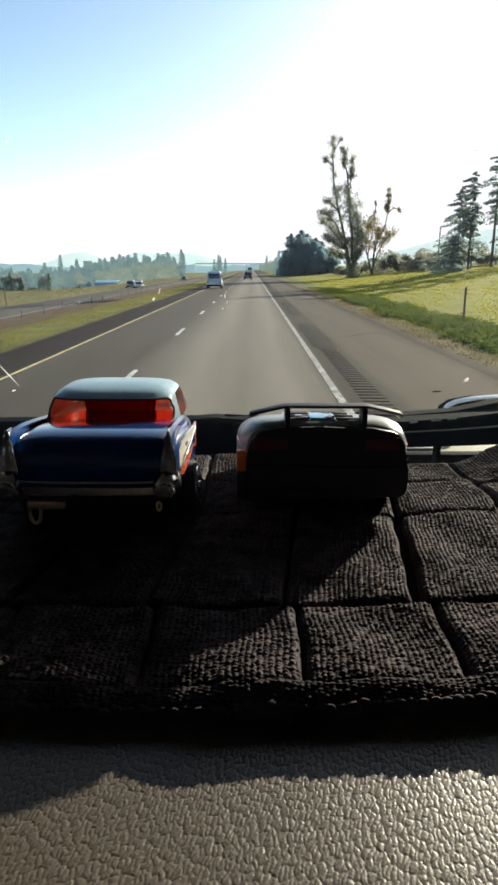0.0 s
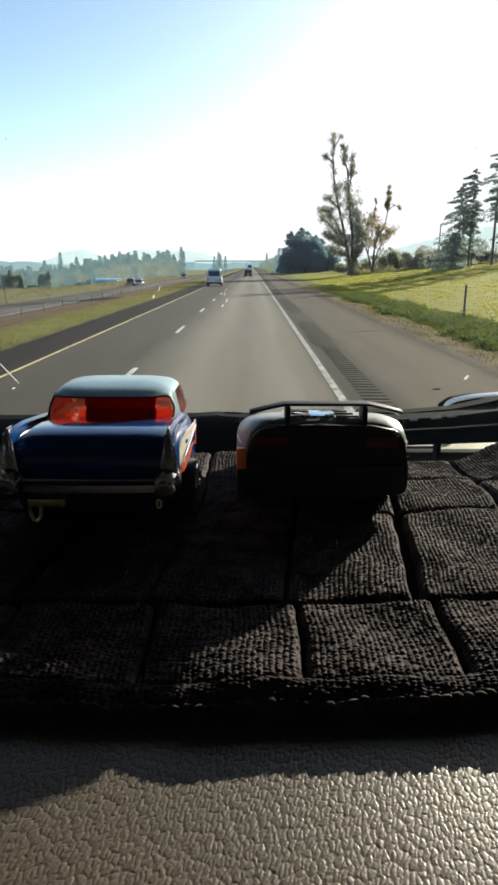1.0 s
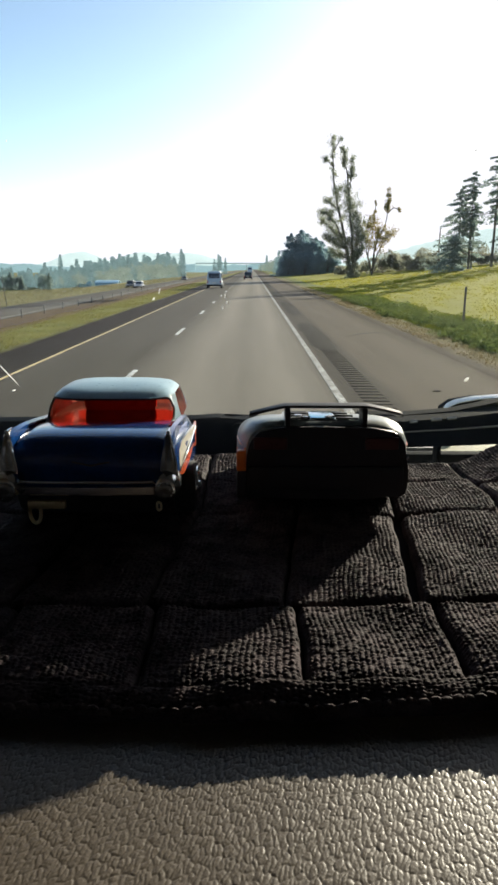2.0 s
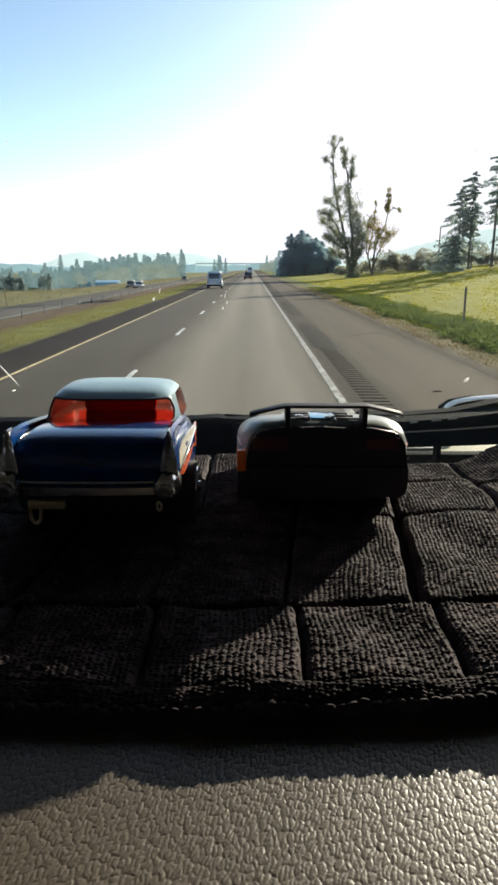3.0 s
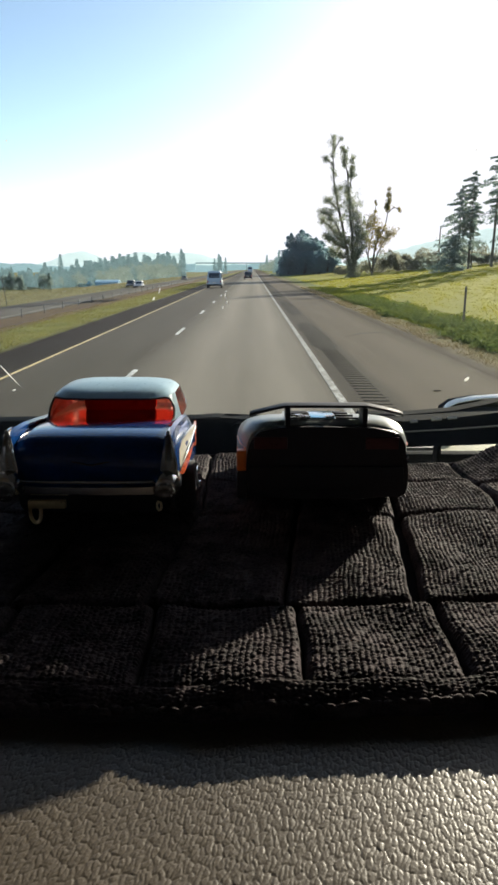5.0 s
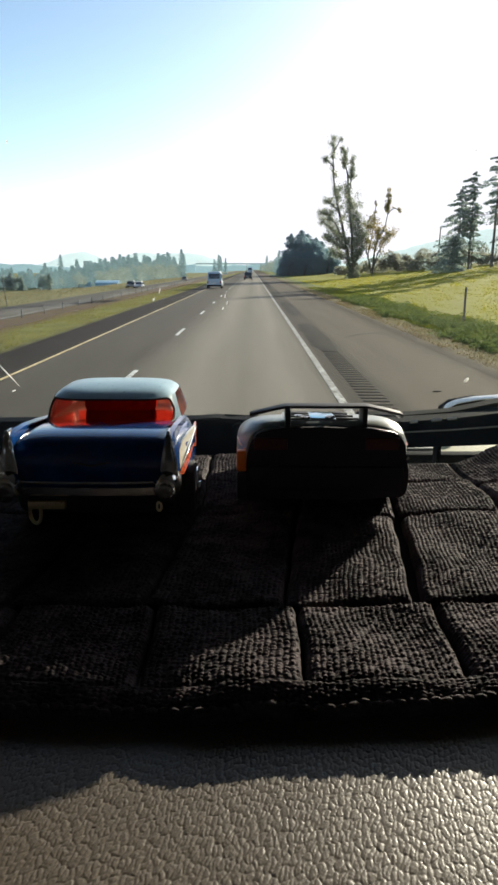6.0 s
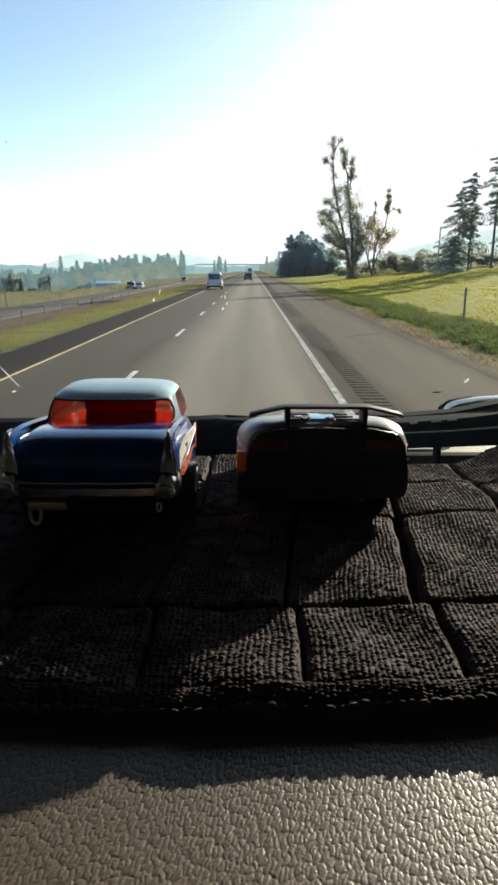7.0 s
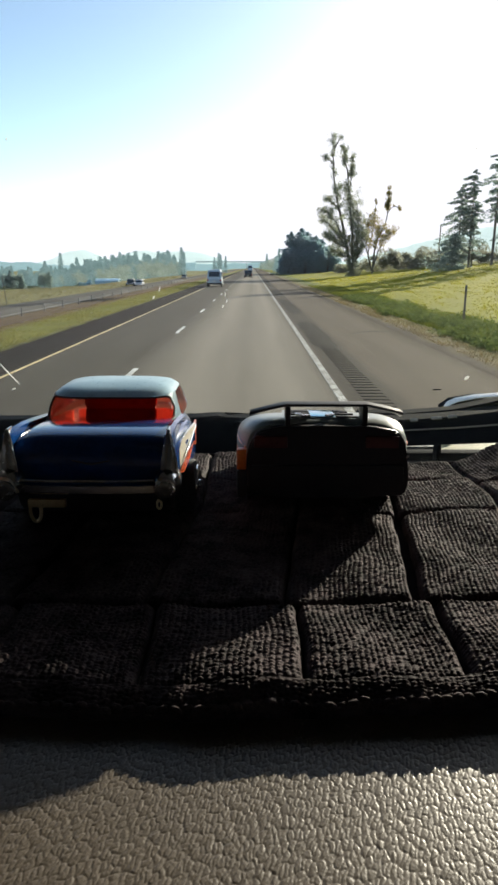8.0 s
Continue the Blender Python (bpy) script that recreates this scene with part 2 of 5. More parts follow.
M_SEAT = mat("dark_red_toy_seat", (.27, .17, .16), (.36, .22, .20), 80, 0.7, fine=500, trans=0.55)
M_DARKRED = mat("dark_red_lens", (.06, .010, .011), (.09, .016, .016), 80, 0.3, fine=500)
M_AMBER = mat("amber_orange_toy_paint", (.60, .13, .02), (.75, .20, .04), 80, 0.3, fine=500)
M_PANE = pane_mat("windscreen_glass", (.97, .98, .97), 0.015)
# blue of the mirrored sky is put into the glass colour
M_SKYGLASS = mat("sky_tinted_mirror_glass", (.22, .42, .52), (.30, .50, .60), 80, 0.12, metal=1.0, fine=400)
M_DASHPAINT = mat("lane_dash_paint", (.42, .41, .38), (.74, .73, .69), 3.2, 0.7, fine=30, spread=0.10, spec=0.1)
M_CHIP = mat("chipped_glass", (.85, .85, .85), (.95, .95, .93), 200, 0.5, fine=900, trans=0.7)


# ---------------------------------------------------------------- mesh helpers
def finish(name, bm, material, smooth=True):
    me = bpy.data.meshes.new(name)
    bmesh.ops.recalc_face_normals(bm, faces=bm.faces)
    bm.to_mesh(me)
    bm.free()
    me.materials.append(material)
    if smooth:
        me.shade_smooth()
        me.set_sharp_from_angle(angle=radians(38))
    return me


def part(name, bm, material, parent=None, label="", smooth=True):
    ob = new(name, finish(name, bm, material, smooth))
    ob.parent = parent
    return tagged(ob, label) if label else ob


def thing(name, label, category, m=None, group="", kind=""):
    ob = new(name)
    ob.empty_display_size = 0.05
    if m is not None:
        ob.matrix_basis = m
    return tagged(ob, label, category, group, kind)


def box(bm, c, s, bevel=0.0, rot=None, segs=2):
    r = bmesh.ops.create_cube(bm, size=1.0)
    vs = r["verts"]
    m = Matrix.Translation(c) @ (rot.to_4x4() if rot else Matrix()) @ Matrix.Diagonal((*s, 1))
    bmesh.ops.transform(bm, matrix=m, verts=vs)
    if bevel:
        bmesh.ops.bevel(bm, geom=list({ed for v in vs for ed in v.link_edges}), offset=bevel, segments=segs, affect="EDGES", profile=0.6)
    return bm


def one_box(c, s, bevel=0.0, rot=None):
    return box(bmesh.new(), c, s, bevel, rot)


def loft(bm, rings, cap=True):
    rows = [[bm.verts.new(p) for p in ring] for ring in rings]
    n = len(rows[0])
    for r0, r1 in zip(rows, rows[1:]):
        for i in range(n):
            bm.faces.new((r0[i], r0[(i + 1) % n], r1[(i + 1) % n], r1[i]))
    if cap:
        bm.faces.new(rows[0][::-1]), bm.faces.new(rows[-1])
    return bm


def tube(bm, pts, radii, n=7):
    pts = [Vector(p) for p in pts]
    rings = []
    for i, p in enumerate(pts):
        d = (pts[min(i + 1, len(pts) - 1)] - pts[max(i - 1, 0)]).normalized()
        q = d.to_track_quat("Z", "Y")
        rings.append([p + q @ Vector((math.cos(k * math.tau / n) * radii[i], math.sin(k * math.tau / n) * radii[i], 0)) for k in range(n)])
    return loft(bm, rings)


def disc_x(bm, c, r, w, n=28, bevel=0.15):
    """A wheel-like disc with its axle along x."""
    rings = []
    for dx, rr in ((-.5, .86), (-.42, .97), (-.3, 1), (.3, 1), (.42, .97), (.5, .86)):
        rings.append([(c[0] + dx * w, c[1] + math.cos(k * math.tau / n) * r * rr, c[2] + math.sin(k * math.tau / n) * r * rr) for k in range(n)])
    return loft(bm, rings)


def quad_mesh(name, co, faces, material, smooth=False):
    me = bpy.data.meshes.new(name)
    co, faces = np.asarray(co, np.float32), np.asarray(faces, np.int32)
    k = faces.shape[1]
    me.vertices.add(len(co)), me.loops.add(faces.size), me.polygons.add(len(faces))
    me.vertices.foreach_set("co", co.ravel())
    me.loops.foreach_set("vertex_index", faces.ravel())
    me.polygons.foreach_set("loop_start", np.arange(0, faces.size, k, dtype=np.int32))
    me.update(calc_edges=True)
    me.validate()
    me.materials.append(material)
    if smooth:
        me.shade_smooth()
    return me


def grid_faces(nx, ny):
    i = np.arange(nx * ny).reshape(ny, nx)
    return np.stack([i[:-1, :-1], i[:-1, 1:], i[1:, 1:], i[1:, :-1]], -1).reshape(-1, 4)


rng = np.random.default_rng(7)


def smooth01(x, a, b):
    t = np.clip((np.asarray(x, float) - a) / (b - a), 0, 1)
    return t * t * (3 - 2 * t)


def land(x, y=0.0):
    """Height of the land: lower to the west of the road, rising fields to the east."""
    x = np.asarray(x, float)
    z = -0.05 - 1.8 * smooth01(-x, 9.5, 20) - 4.6 * smooth01(-x, 34, 78) + 4.3 * smooth01(x, 9, 70) - 0.12 * smooth01(x, 6.2, 9) * (1 - smooth01(x, 10, 16))
    return np.where((x > -8.0) & (x < 5.9), -0.09, z)


# ---------------------------------------------------------------- ground, road, distance
xs = np.unique(np.concatenate([np.arange(-30, 40.1, 0.5), [-8.0, -7.7, 5.7, 5.9], np.geomspace(40.5, 3500, 40), -np.geomspace(30.5, 3500, 40)]))
ys = np.concatenate([np.arange(-60, 60, 2.0), np.geomspace(60, 4500, 60)])
gx, gy = np.meshgrid(xs, ys)
gz = land(gx, gy) + np.where((gx > -7.9) & (gx < 5.8), 0, 0.05 * np.sin(gx * 2.1 + gy * .37) * np.sin(gy * .83 + gx) * smooth01(np.abs(gx + 1), 7, 11))
ground = new("ground", quad_mesh("ground", np.stack([gx, gy, gz], -1).reshape(-1, 3), grid_faces(len(xs), len(ys)), M_GROUND, True))
tagged(ground, "green and straw-coloured grassland on both sides of a highway", "ground", kind="structure")

ROAD_END = 1500.0


def strip(name, x0, x1, y0, y1, z0, z1, material, label="", category="", kind="", parent=None):
    ob = part(name, one_box(((x0 + x1) / 2, (y0 + y1) / 2, (z0 + z1) / 2), (x1 - x0, y1 - y0, z1 - z0)), material, parent, smooth=False)
    return tagged(ob, label, category, kind=kind)


road = strip("road", -7.65, 5.7, -60, ROAD_END, -0.2, 0.0, M_ROAD, "grey worn asphalt carriageway with a pale driving lane", "road", "structure")
road_far = strip("opposite_road", -28.6, -21.9, -60, ROAD_END, -2.1, -1.80, M_ROAD_FAR, "pale grey asphalt of the opposite carriageway", "road", "structure")
strip("edge_line", 1.67, 1.83, -60, ROAD_END, 0.001, 0.006, M_WHITE_LINE, "worn white edge line along the road shoulder", "road marking", "structure")
strip("yellow_line", -5.925, -5.835, -60, ROAD_END, 0.001, 0.006, M_YELLOW_LINE, "worn yellow edge line on the median side", "road marking", "structure")
strip("edge_line", -22.5, -22.35, -60, ROAD_END, -1.799, -1.794, M_WHITE_LINE, "white edge line of the opposite carriageway", "road marking", "structure")
lane_line = thing("lane_line", "broken white line between the two driving lanes", "road marking", kind="structure")
for k in range(18):
    d = part("dash", one_box((-2.96, 14.9 + k * 12.0, 0.004), (0.13, 3.0, 0.006)), M_DASHPAINT, lane_line, smooth=False)


def road_patch(x0, x1, y0, y1, seed):
    """A thin dark layer of repair asphalt with frayed edges and worn, narrowing ends."""
    n = int((y1 - y0) / .35)
    rows = []
    for i in range(n + 1):
        f = i / n
        y = y0 + (y1 - y0) * f
        fray = [noise.noise((y * .9, seed, k)) * .09 + noise.noise((y * 3.1, seed, k + 5)) * .04 for k in (0, 9)]
        thin = .18 * (1 - min(1, f / .12)) + .18 * (1 - min(1, (1 - f) / .12))
        xa, xb = x0 + fray[0] + thin, x1 + fray[1] - thin
        rows.append([(xa, y, .0004), (xa + .03, y, .004), ((xa + xb) / 2, y, .0045), (xb - .03, y, .004), (xb, y, .0004)])
    me = quad_mesh("road_patch", np.array(rows).reshape(-1, 3), grid_faces(5, n + 1), M_PATCH)
    return tagged(new("road_patch", me), "dark frayed asphalt repair patch on the shoulder", "road patch", kind="structure")


for k, (y0, y1) in enumerate(((20.5, 31), (36, 52), (60, 74), (88, 120))):
    road_patch(2.0 + .05 * (k % 2), 2.80, y0, y1, k + 1.5)
# raised bars in a dark tone stand in for the grooves
rumble = thing("rumble_strip", "row of dark bars for milled grooves in the asphalt shoulder", "rumble strip", kind="structure")
groove_mesh = finish("groove", one_box((0, 0, 0), (0.5, 0.13, 0.008), 0.003), M_GROOVE)
for k in range(190):
    y = 7.5 + k * 0.33
    if y > 21:
        continue
    g = new("groove", groove_mesh)
    g.parent, g.location = rumble, (2.42, y, 0.003)


def crack(pts, width):
    """A thin ragged crack filled with dark tar, along points (x, y) of the road."""
    bm = bmesh.new()
    row = []
    n = 24
    for i in range(n + 1):
        f = i / n * (len(pts) - 1)
        k = min(int(f), len(pts) - 2)
        x = pts[k][0] + (pts[k + 1][0] - pts[k][0]) * (f - k)
        y = pts[k][1] + (pts[k + 1][1] - pts[k][1]) * (f - k) + noise.noise((x * 3, f * 2, 7)) * .25
        w = width * (.5 + abs(noise.noise((f * 3, 2, 1))) * 1.4) * (1 - abs(2 * i / n - 1) ** 4 * .8)
        row.append([bm.verts.new((x, y + s * w, z)) for s, z in ((-1, .001), (-.6, .005), (.6, .005), (1, .001))])
    for a0, b0 in zip(row, row[1:]):
        for j in range(3):
            bm.faces.new((a0[j], a0[j + 1], b0[j + 1], b0[j]))
    return tagged(part("road_crack", bm, M_PATCH, smooth=False), "thin tar-filled crack across the asphalt", "road crack", kind="structure")


for pts, w in (([(3.4, 24.6), (4.3, 26.0), (5.1, 26.4), (5.7, 25.8)], .16), ([(3.0, 47), (4.2, 48.5), (5.6, 48)], .12), ([(-2.5, 60), (-.5, 60.6), (1.6, 60.2)], .06), ([(-5.7, 38), (-4.2, 38.3), (-3.0, 38.1)], .05), ([(3.1, 70), (5.6, 71)], .12)):
    crack(pts, w)


def hill(name, label, y, pts, material, depth=500):
    """A far ridge: its crest runs through (x, height) and falls off behind and in front."""
    px, pz = zip(*pts)
    X = np.linspace(px[0], px[-1], 160)
    Z = np.interp(X, px, pz)
    Z = np.convolve(np.pad(Z, 4, mode="edge"), np.ones(9) / 9, "valid")
    rows = []
    for dy, f in ((-depth, 0), (-depth * .6, .45), (-depth * .25, .82), (0, 1), (depth * .5, .6), (depth, 0)):
        jag = np.array([noise.noise((x * .02, dy * .01, 3.1)) * 6 + noise.noise((x * .09, dy * .03, 1.7)) * 3 for x in X])
        rows.append(np.stack([X, np.full_like(X, y + dy), (Z + jag) * f - 8], -1))
    return tagged(new(name, quad_mesh(name, np.concatenate(rows), grid_faces(len(X), len(rows)), material, True)), label, "hill", kind="structure")

# the far hills glow in a haze tint
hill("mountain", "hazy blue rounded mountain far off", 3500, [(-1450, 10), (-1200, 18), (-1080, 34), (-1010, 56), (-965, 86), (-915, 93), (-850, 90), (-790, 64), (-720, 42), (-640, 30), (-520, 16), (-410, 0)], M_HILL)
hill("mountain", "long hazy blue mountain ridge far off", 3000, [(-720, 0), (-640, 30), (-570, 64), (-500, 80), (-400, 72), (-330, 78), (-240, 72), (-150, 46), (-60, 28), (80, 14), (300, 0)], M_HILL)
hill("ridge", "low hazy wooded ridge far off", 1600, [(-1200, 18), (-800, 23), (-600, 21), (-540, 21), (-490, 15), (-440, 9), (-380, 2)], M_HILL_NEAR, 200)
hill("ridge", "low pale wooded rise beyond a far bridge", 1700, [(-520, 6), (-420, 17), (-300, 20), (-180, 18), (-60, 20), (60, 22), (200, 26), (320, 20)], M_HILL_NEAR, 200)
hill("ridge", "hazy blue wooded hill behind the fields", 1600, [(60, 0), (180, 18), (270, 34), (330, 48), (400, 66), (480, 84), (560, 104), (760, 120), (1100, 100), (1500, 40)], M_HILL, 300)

# a road bridge far ahead, its haze painted as a glow
bridge = thing("bridge", "pale concrete road bridge across the highway far ahead", "bridge")
part("deck", one_box((-25, 1000, 9.2), (120, 9, 1.2), 0.1), M_BRIDGE_GLOW, bridge)
part("railing", one_box((-25, 995.6, 10.2), (120, 0.3, 0.9), 0.05), M_BRIDGE_GLOW, bridge)
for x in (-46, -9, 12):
    part("pier", one_box((x, 1000, 4.2), (1.6, 6, 8.8), 0.1), M_BRIDGE_GLOW, bridge)
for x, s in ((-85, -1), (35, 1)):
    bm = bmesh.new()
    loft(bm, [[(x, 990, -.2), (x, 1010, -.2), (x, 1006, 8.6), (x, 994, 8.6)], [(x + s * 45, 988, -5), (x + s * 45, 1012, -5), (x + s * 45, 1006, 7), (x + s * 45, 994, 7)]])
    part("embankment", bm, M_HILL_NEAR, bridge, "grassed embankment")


# ---------------------------------------------------------------- trees
def leaf_quads(centres, size, r, droop=0.0, flat=0.0):
    """Small bent leaf sprays, one at each centre, turned at random."""
    n = len(centres)
    c = np.asarray(centres, float)
    d1 = r.normal(size=(n, 3))
    d1[:, 2] *= 1 - flat
    d1[:, 2] -= droop
    d1 /= np.linalg.norm(d1, axis=1)[:, None] + 1e-9
    d2 = np.cross(d1, r.normal(size=(n, 3)))
    d2 /= np.linalg.norm(d2, axis=1)[:, None] + 1e-9
    s = np.asarray(size)[:, None] if np.ndim(size) else np.full((n, 1), size)
    s = s * r.uniform(.6, 1.35, (n, 1))
    co = np.stack([c - d1 * s, c - d2 * s * .45, c + d1 * s, c + d2 * s * .45], 1).reshape(-1, 3)
    return co, np.arange(4 * n).reshape(-1, 4)


def conifer(name, label, h, spread, seed, m, boughs=70, sprays=38, bare=0.12, material=None, ragged=0.35, size=None, blunt=.75, side=0.0):
    r = np.random.default_rng(seed)
    t = thing(name, label, "tree", m)
    bm = bmesh.new()
    lean = r.normal(0, .006 * h, 2)
    tube(bm, [(lean[0] * f * f, lean[1] * f * f, h * f) for f in (-.01, .3, .65, .98)], [h * .014, h * .011, h * .006, h * .001], 7)
    cen = []
    for k in range(boughs):
        f = bare + (1 - bare) * (k / boughs) ** .9
        f = min(f + r.uniform(-.01, .01), .99)
        a0 = k * 2.4 + r.uniform(-.4, .4)
        reach = spread * (1 - f) ** blunt * r.uniform(1 - ragged, 1 + ragged * .4) * (1 - side * math.cos(a0)) + h * .008
        base = np.array([lean[0] * f * f, lean[1] * f * f, h * f])
        tip = base + np.array([math.cos(a0) * reach, math.sin(a0) * reach, -reach * r.uniform(.12, .4)])
        if k % 2 == 0:
            tube(bm, [base, (base + tip) / 2 + np.array([0, 0, reach * .05]), tip], [h * .003, h * .002, h * .0008], 4)
        u = r.uniform(.12, 1.05, sprays) ** .8
        across = np.array([-math.sin(a0), math.cos(a0), 0])
        pts = base + (tip - base) * u[:, None] + across * (r.normal(0, .19, (sprays, 1)) * reach * (1.15 - .6 * u[:, None]))
        pts[:, 2] += r.normal(-.035, .04, sprays) * reach - .05 * reach * r.uniform(0, 1, sprays) ** 3
        cen.append(pts)
    part("trunk", bm, M_BARK, t)
    cen = np.concatenate(cen)
    co, fa = leaf_quads(cen, size or h * .018, r, .3, .4)
    crown = new("crown", quad_mesh("crown", co, fa, material or M_NEEDLE))
    crown.parent = t
    return t


def curve_through(pts, n):
    """A smooth line of n points through a few control points (Catmull-Rom)."""
    c = np.asarray(pts, float)
    c = np.concatenate([2 * c[:1] - c[1:2], c, 2 * c[-1:] - c[-2:-1]])
    out = []
    for f in np.linspace(0, len(c) - 3 - 1e-6, n):
        k, t = int(f), f - int(f)
        p0, p1, p2, p3 = c[k:k + 4]
        out.append(.5 * (2 * p1 + (p2 - p0) * t + (2 * p0 - 5 * p1 + 4 * p2 - p3) * t * t + (3 * p1 - p0 - 3 * p2 + p3) * t ** 3))
    return np.array(out)


def broadleaf(name, label, h, seed, m, stems, leaf=0.17, material=None, ivy=0.0, bole=0.02):
    """stems: (thickness, control points (x, y, z), leafy stretches (from, to, clumps, reach, clump size, leaves)); lengths are fractions of h, but for the clump size in metres."""
    r = np.random.default_rng(seed)
    t = thing(name, label, "tree", m)
    bm = bmesh.new()
    cen = []
    for thick, ctrl, leafy in stems:
        n = 16
        pts = curve_through(ctrl, n) * h
        pts[1:-1, :2] += r.normal(0, .003 * h, (n - 2, 2))
        f = np.linspace(0, 1, n)
        tube(bm, pts, list(.68 * thick * h * (1 - f) ** .8 + .055), 8)
        for lo, hi, clumps, reach, size, leaves in leafy:
            for k in range(int(clumps * 1.35)):
                g = r.uniform(lo, hi) * (n - 1)
                i = min(int(g), n - 2)
                p = pts[i] + (pts[i + 1] - pts[i]) * (g - i)
                a0, ln = r.uniform(0, math.tau), reach * h * r.uniform(.15, 1.0)
                q = p + np.array([math.cos(a0) * ln, math.sin(a0) * ln, ln * r.uniform(.0, 1.0)])
                tube(bm, [p, p * .45 + q * .55 + np.array([0, 0, -ln * .08]), q], [.02 + .012 * ln, .018 + .006 * ln, .01], 4)
                nn = int(.74 * leaves * r.uniform(.25, 1.6)) + 3
                u = r.uniform(.45, 1.12, (nn, 1))
                cen.append(p + (q - p) * u + r.normal(0, 1, (nn, 3)) * np.array([.44, .44, .56]) * size * r.uniform(.7, 1.25))
    if ivy:
        nn = int(5200 * ivy * h / 10)
        zz, an = ivy * h * r.uniform(0, 1, nn) ** 1.2, r.uniform(0, math.tau, nn)
        rr = bole * h * (1.5 + .5 * np.sin(zz * 1.1 + an) + .35 * np.sin(zz * 2.7 + 3 * an)) * r.uniform(.75, 1.2, nn)
        cen.append(np.stack([rr * np.cos(an) - .03 * zz, rr * np.sin(an), zz], -1))
    part("trunk", bm, M_BARK, t)
    co, fa = leaf_quads(np.concatenate(cen), leaf, r)
    crown = new("crown", quad_mesh("crown", co, fa, material or M_LEAF))
    crown.parent = t
    return t


def bush(name, label, w, d, h, seed, m, n=1600, leaf=0.22, material=None):
    r = np.random.default_rng(seed)
    t = thing(name, label, "bush", m)
    bm = bmesh.new()
    for k in range(7):
        a0 = r.uniform(0, math.tau)
        tube(bm, [(0, 0, -.1), (math.cos(a0) * w * .15, math.sin(a0) * d * .15, h * .4), (math.cos(a0) * w * .34, math.sin(a0) * d * .34, h * .8)], [.06, .04, .015], 5)
    part("stem", bm, M_BARK, t)
    blobs = [(r.uniform(-.4, .4) * w, r.uniform(-.4, .4) * d, r.uniform(.25, .8) * h, r.uniform(.14, .26)) for _ in range(14)]
    cen = []
    for bx, by, bz, br in blobs:
        v = r.normal(size=(n // 14, 3))
        v /= np.linalg.norm(v, axis=1)[:, None]
        cen.append(np.array([bx, by, bz]) + v * np.array([w * br, d * br, h * br]) * r.uniform(.55, 1.1, (len(v), 1)))
    co, fa = leaf_quads(np.concatenate(cen), leaf, r)
    co[:, 2] = np.maximum(co[:, 2], -.05)
    crown = new("crown", quad_mesh("crown", co, fa, material or M_BUSH))
    crown.parent = t
    return t


def on_land(x, y, turn=0, dz=-0.1):
    return pose(x, y, float(land(x, y)) + dz, 0, 0, turn)


# the tall pair of poplar stems on one ivy-clad bole, half bare, beside the field
broadleaf("poplar", "tall sparse poplar with two half-bare leaders on a green field", 29.7, 11, on_land(22.2, 150) @ pose(0, 0, 0, 0, -2.2), [
    (.017, [(0, 0, -.01), (-.01, 0, .075), (-.04, .01, .22), (-.08, .01, .41), (-.113, 0, .575), (-.130, .01, .71), (-.134, 0, .85), (-.138, 0, .985)],
     [(.36, .62, 18, .07, .7, 60), (.55, .80, 14, .04, .6, 50), (.86, 1.0, 11, .035, .62, 80), (.80, .87, 3, .02, .4, 40)]),
    (.005, [(-.131, 0, .89), (-.105, 0, .93), (-.075, .01, .975)], [(.80, 1.0, 4, .012, .5, 60)]),
    (.006, [(-.133, 0, .79), (-.165, 0, .82), (-.20, -.01, .845)], [(.55, 1.0, 7, .018, .6, 60)]),
    (.016, [(.005, 0, 0), (.01, 0, .085), (-.004, -.02, .31), (-.012, -.01, .455), (-.019, 0, .595), (-.031, 0, .72), (-.05, .01, .80), (-.064, 0, .905)],
     [(.30, .62, 42, .075, .8, 75), (.82, 1.0, 15, .028, .62, 85)]),
    (.006, [(-.02, 0, .62), (-.004, 0, .70), (.004, .01, .765), (.010, 0, .845)], [(.35, 1.0, 16, .03, .62, 80)]),
    (.010, [(.01, 0, .08), (.045, .02, .22), (.055, .03, .38), (.035, .02, .53)], [(.25, 1.0, 46, .065, .8, 75)]),
    (.009, [(.01, -.01, .07), (.05, -.03, .18), (.085, -.03, .31)], [(.3, 1.0, 26, .06, .75, 60)]),
    (.009, [(-.03, 0, .19), (-.10, .02, .30), (-.16, .03, .38), (-.215, .02, .42)], [(.2, 1.0, 34, .06, .75, 75)]),
    (.008, [(-.05, 0, .27), (-.13, -.03, .40), (-.18, -.03, .46), (-.225, -.02, .475)], [(.3, 1.0, 24, .055, .7, 65)]),
    (.008, [(-.035, -.01, .20), (-.12, -.04, .25), (-.21, -.05, .31)], [(.2, 1.0, 34, .06, .75, 70)]),
    (.007, [(-.02, .01, .14), (-.09, .03, .17), (-.15, .04, .20)], [(.3, 1.0, 22, .05, .7, 60)]),
    (.006, [(-.095, 0, .48), (-.15, .02, .54), (-.19, .02, .56)], [(.3, 1.0, 12, .04, .6, 55)])], ivy=.30, bole=.026)
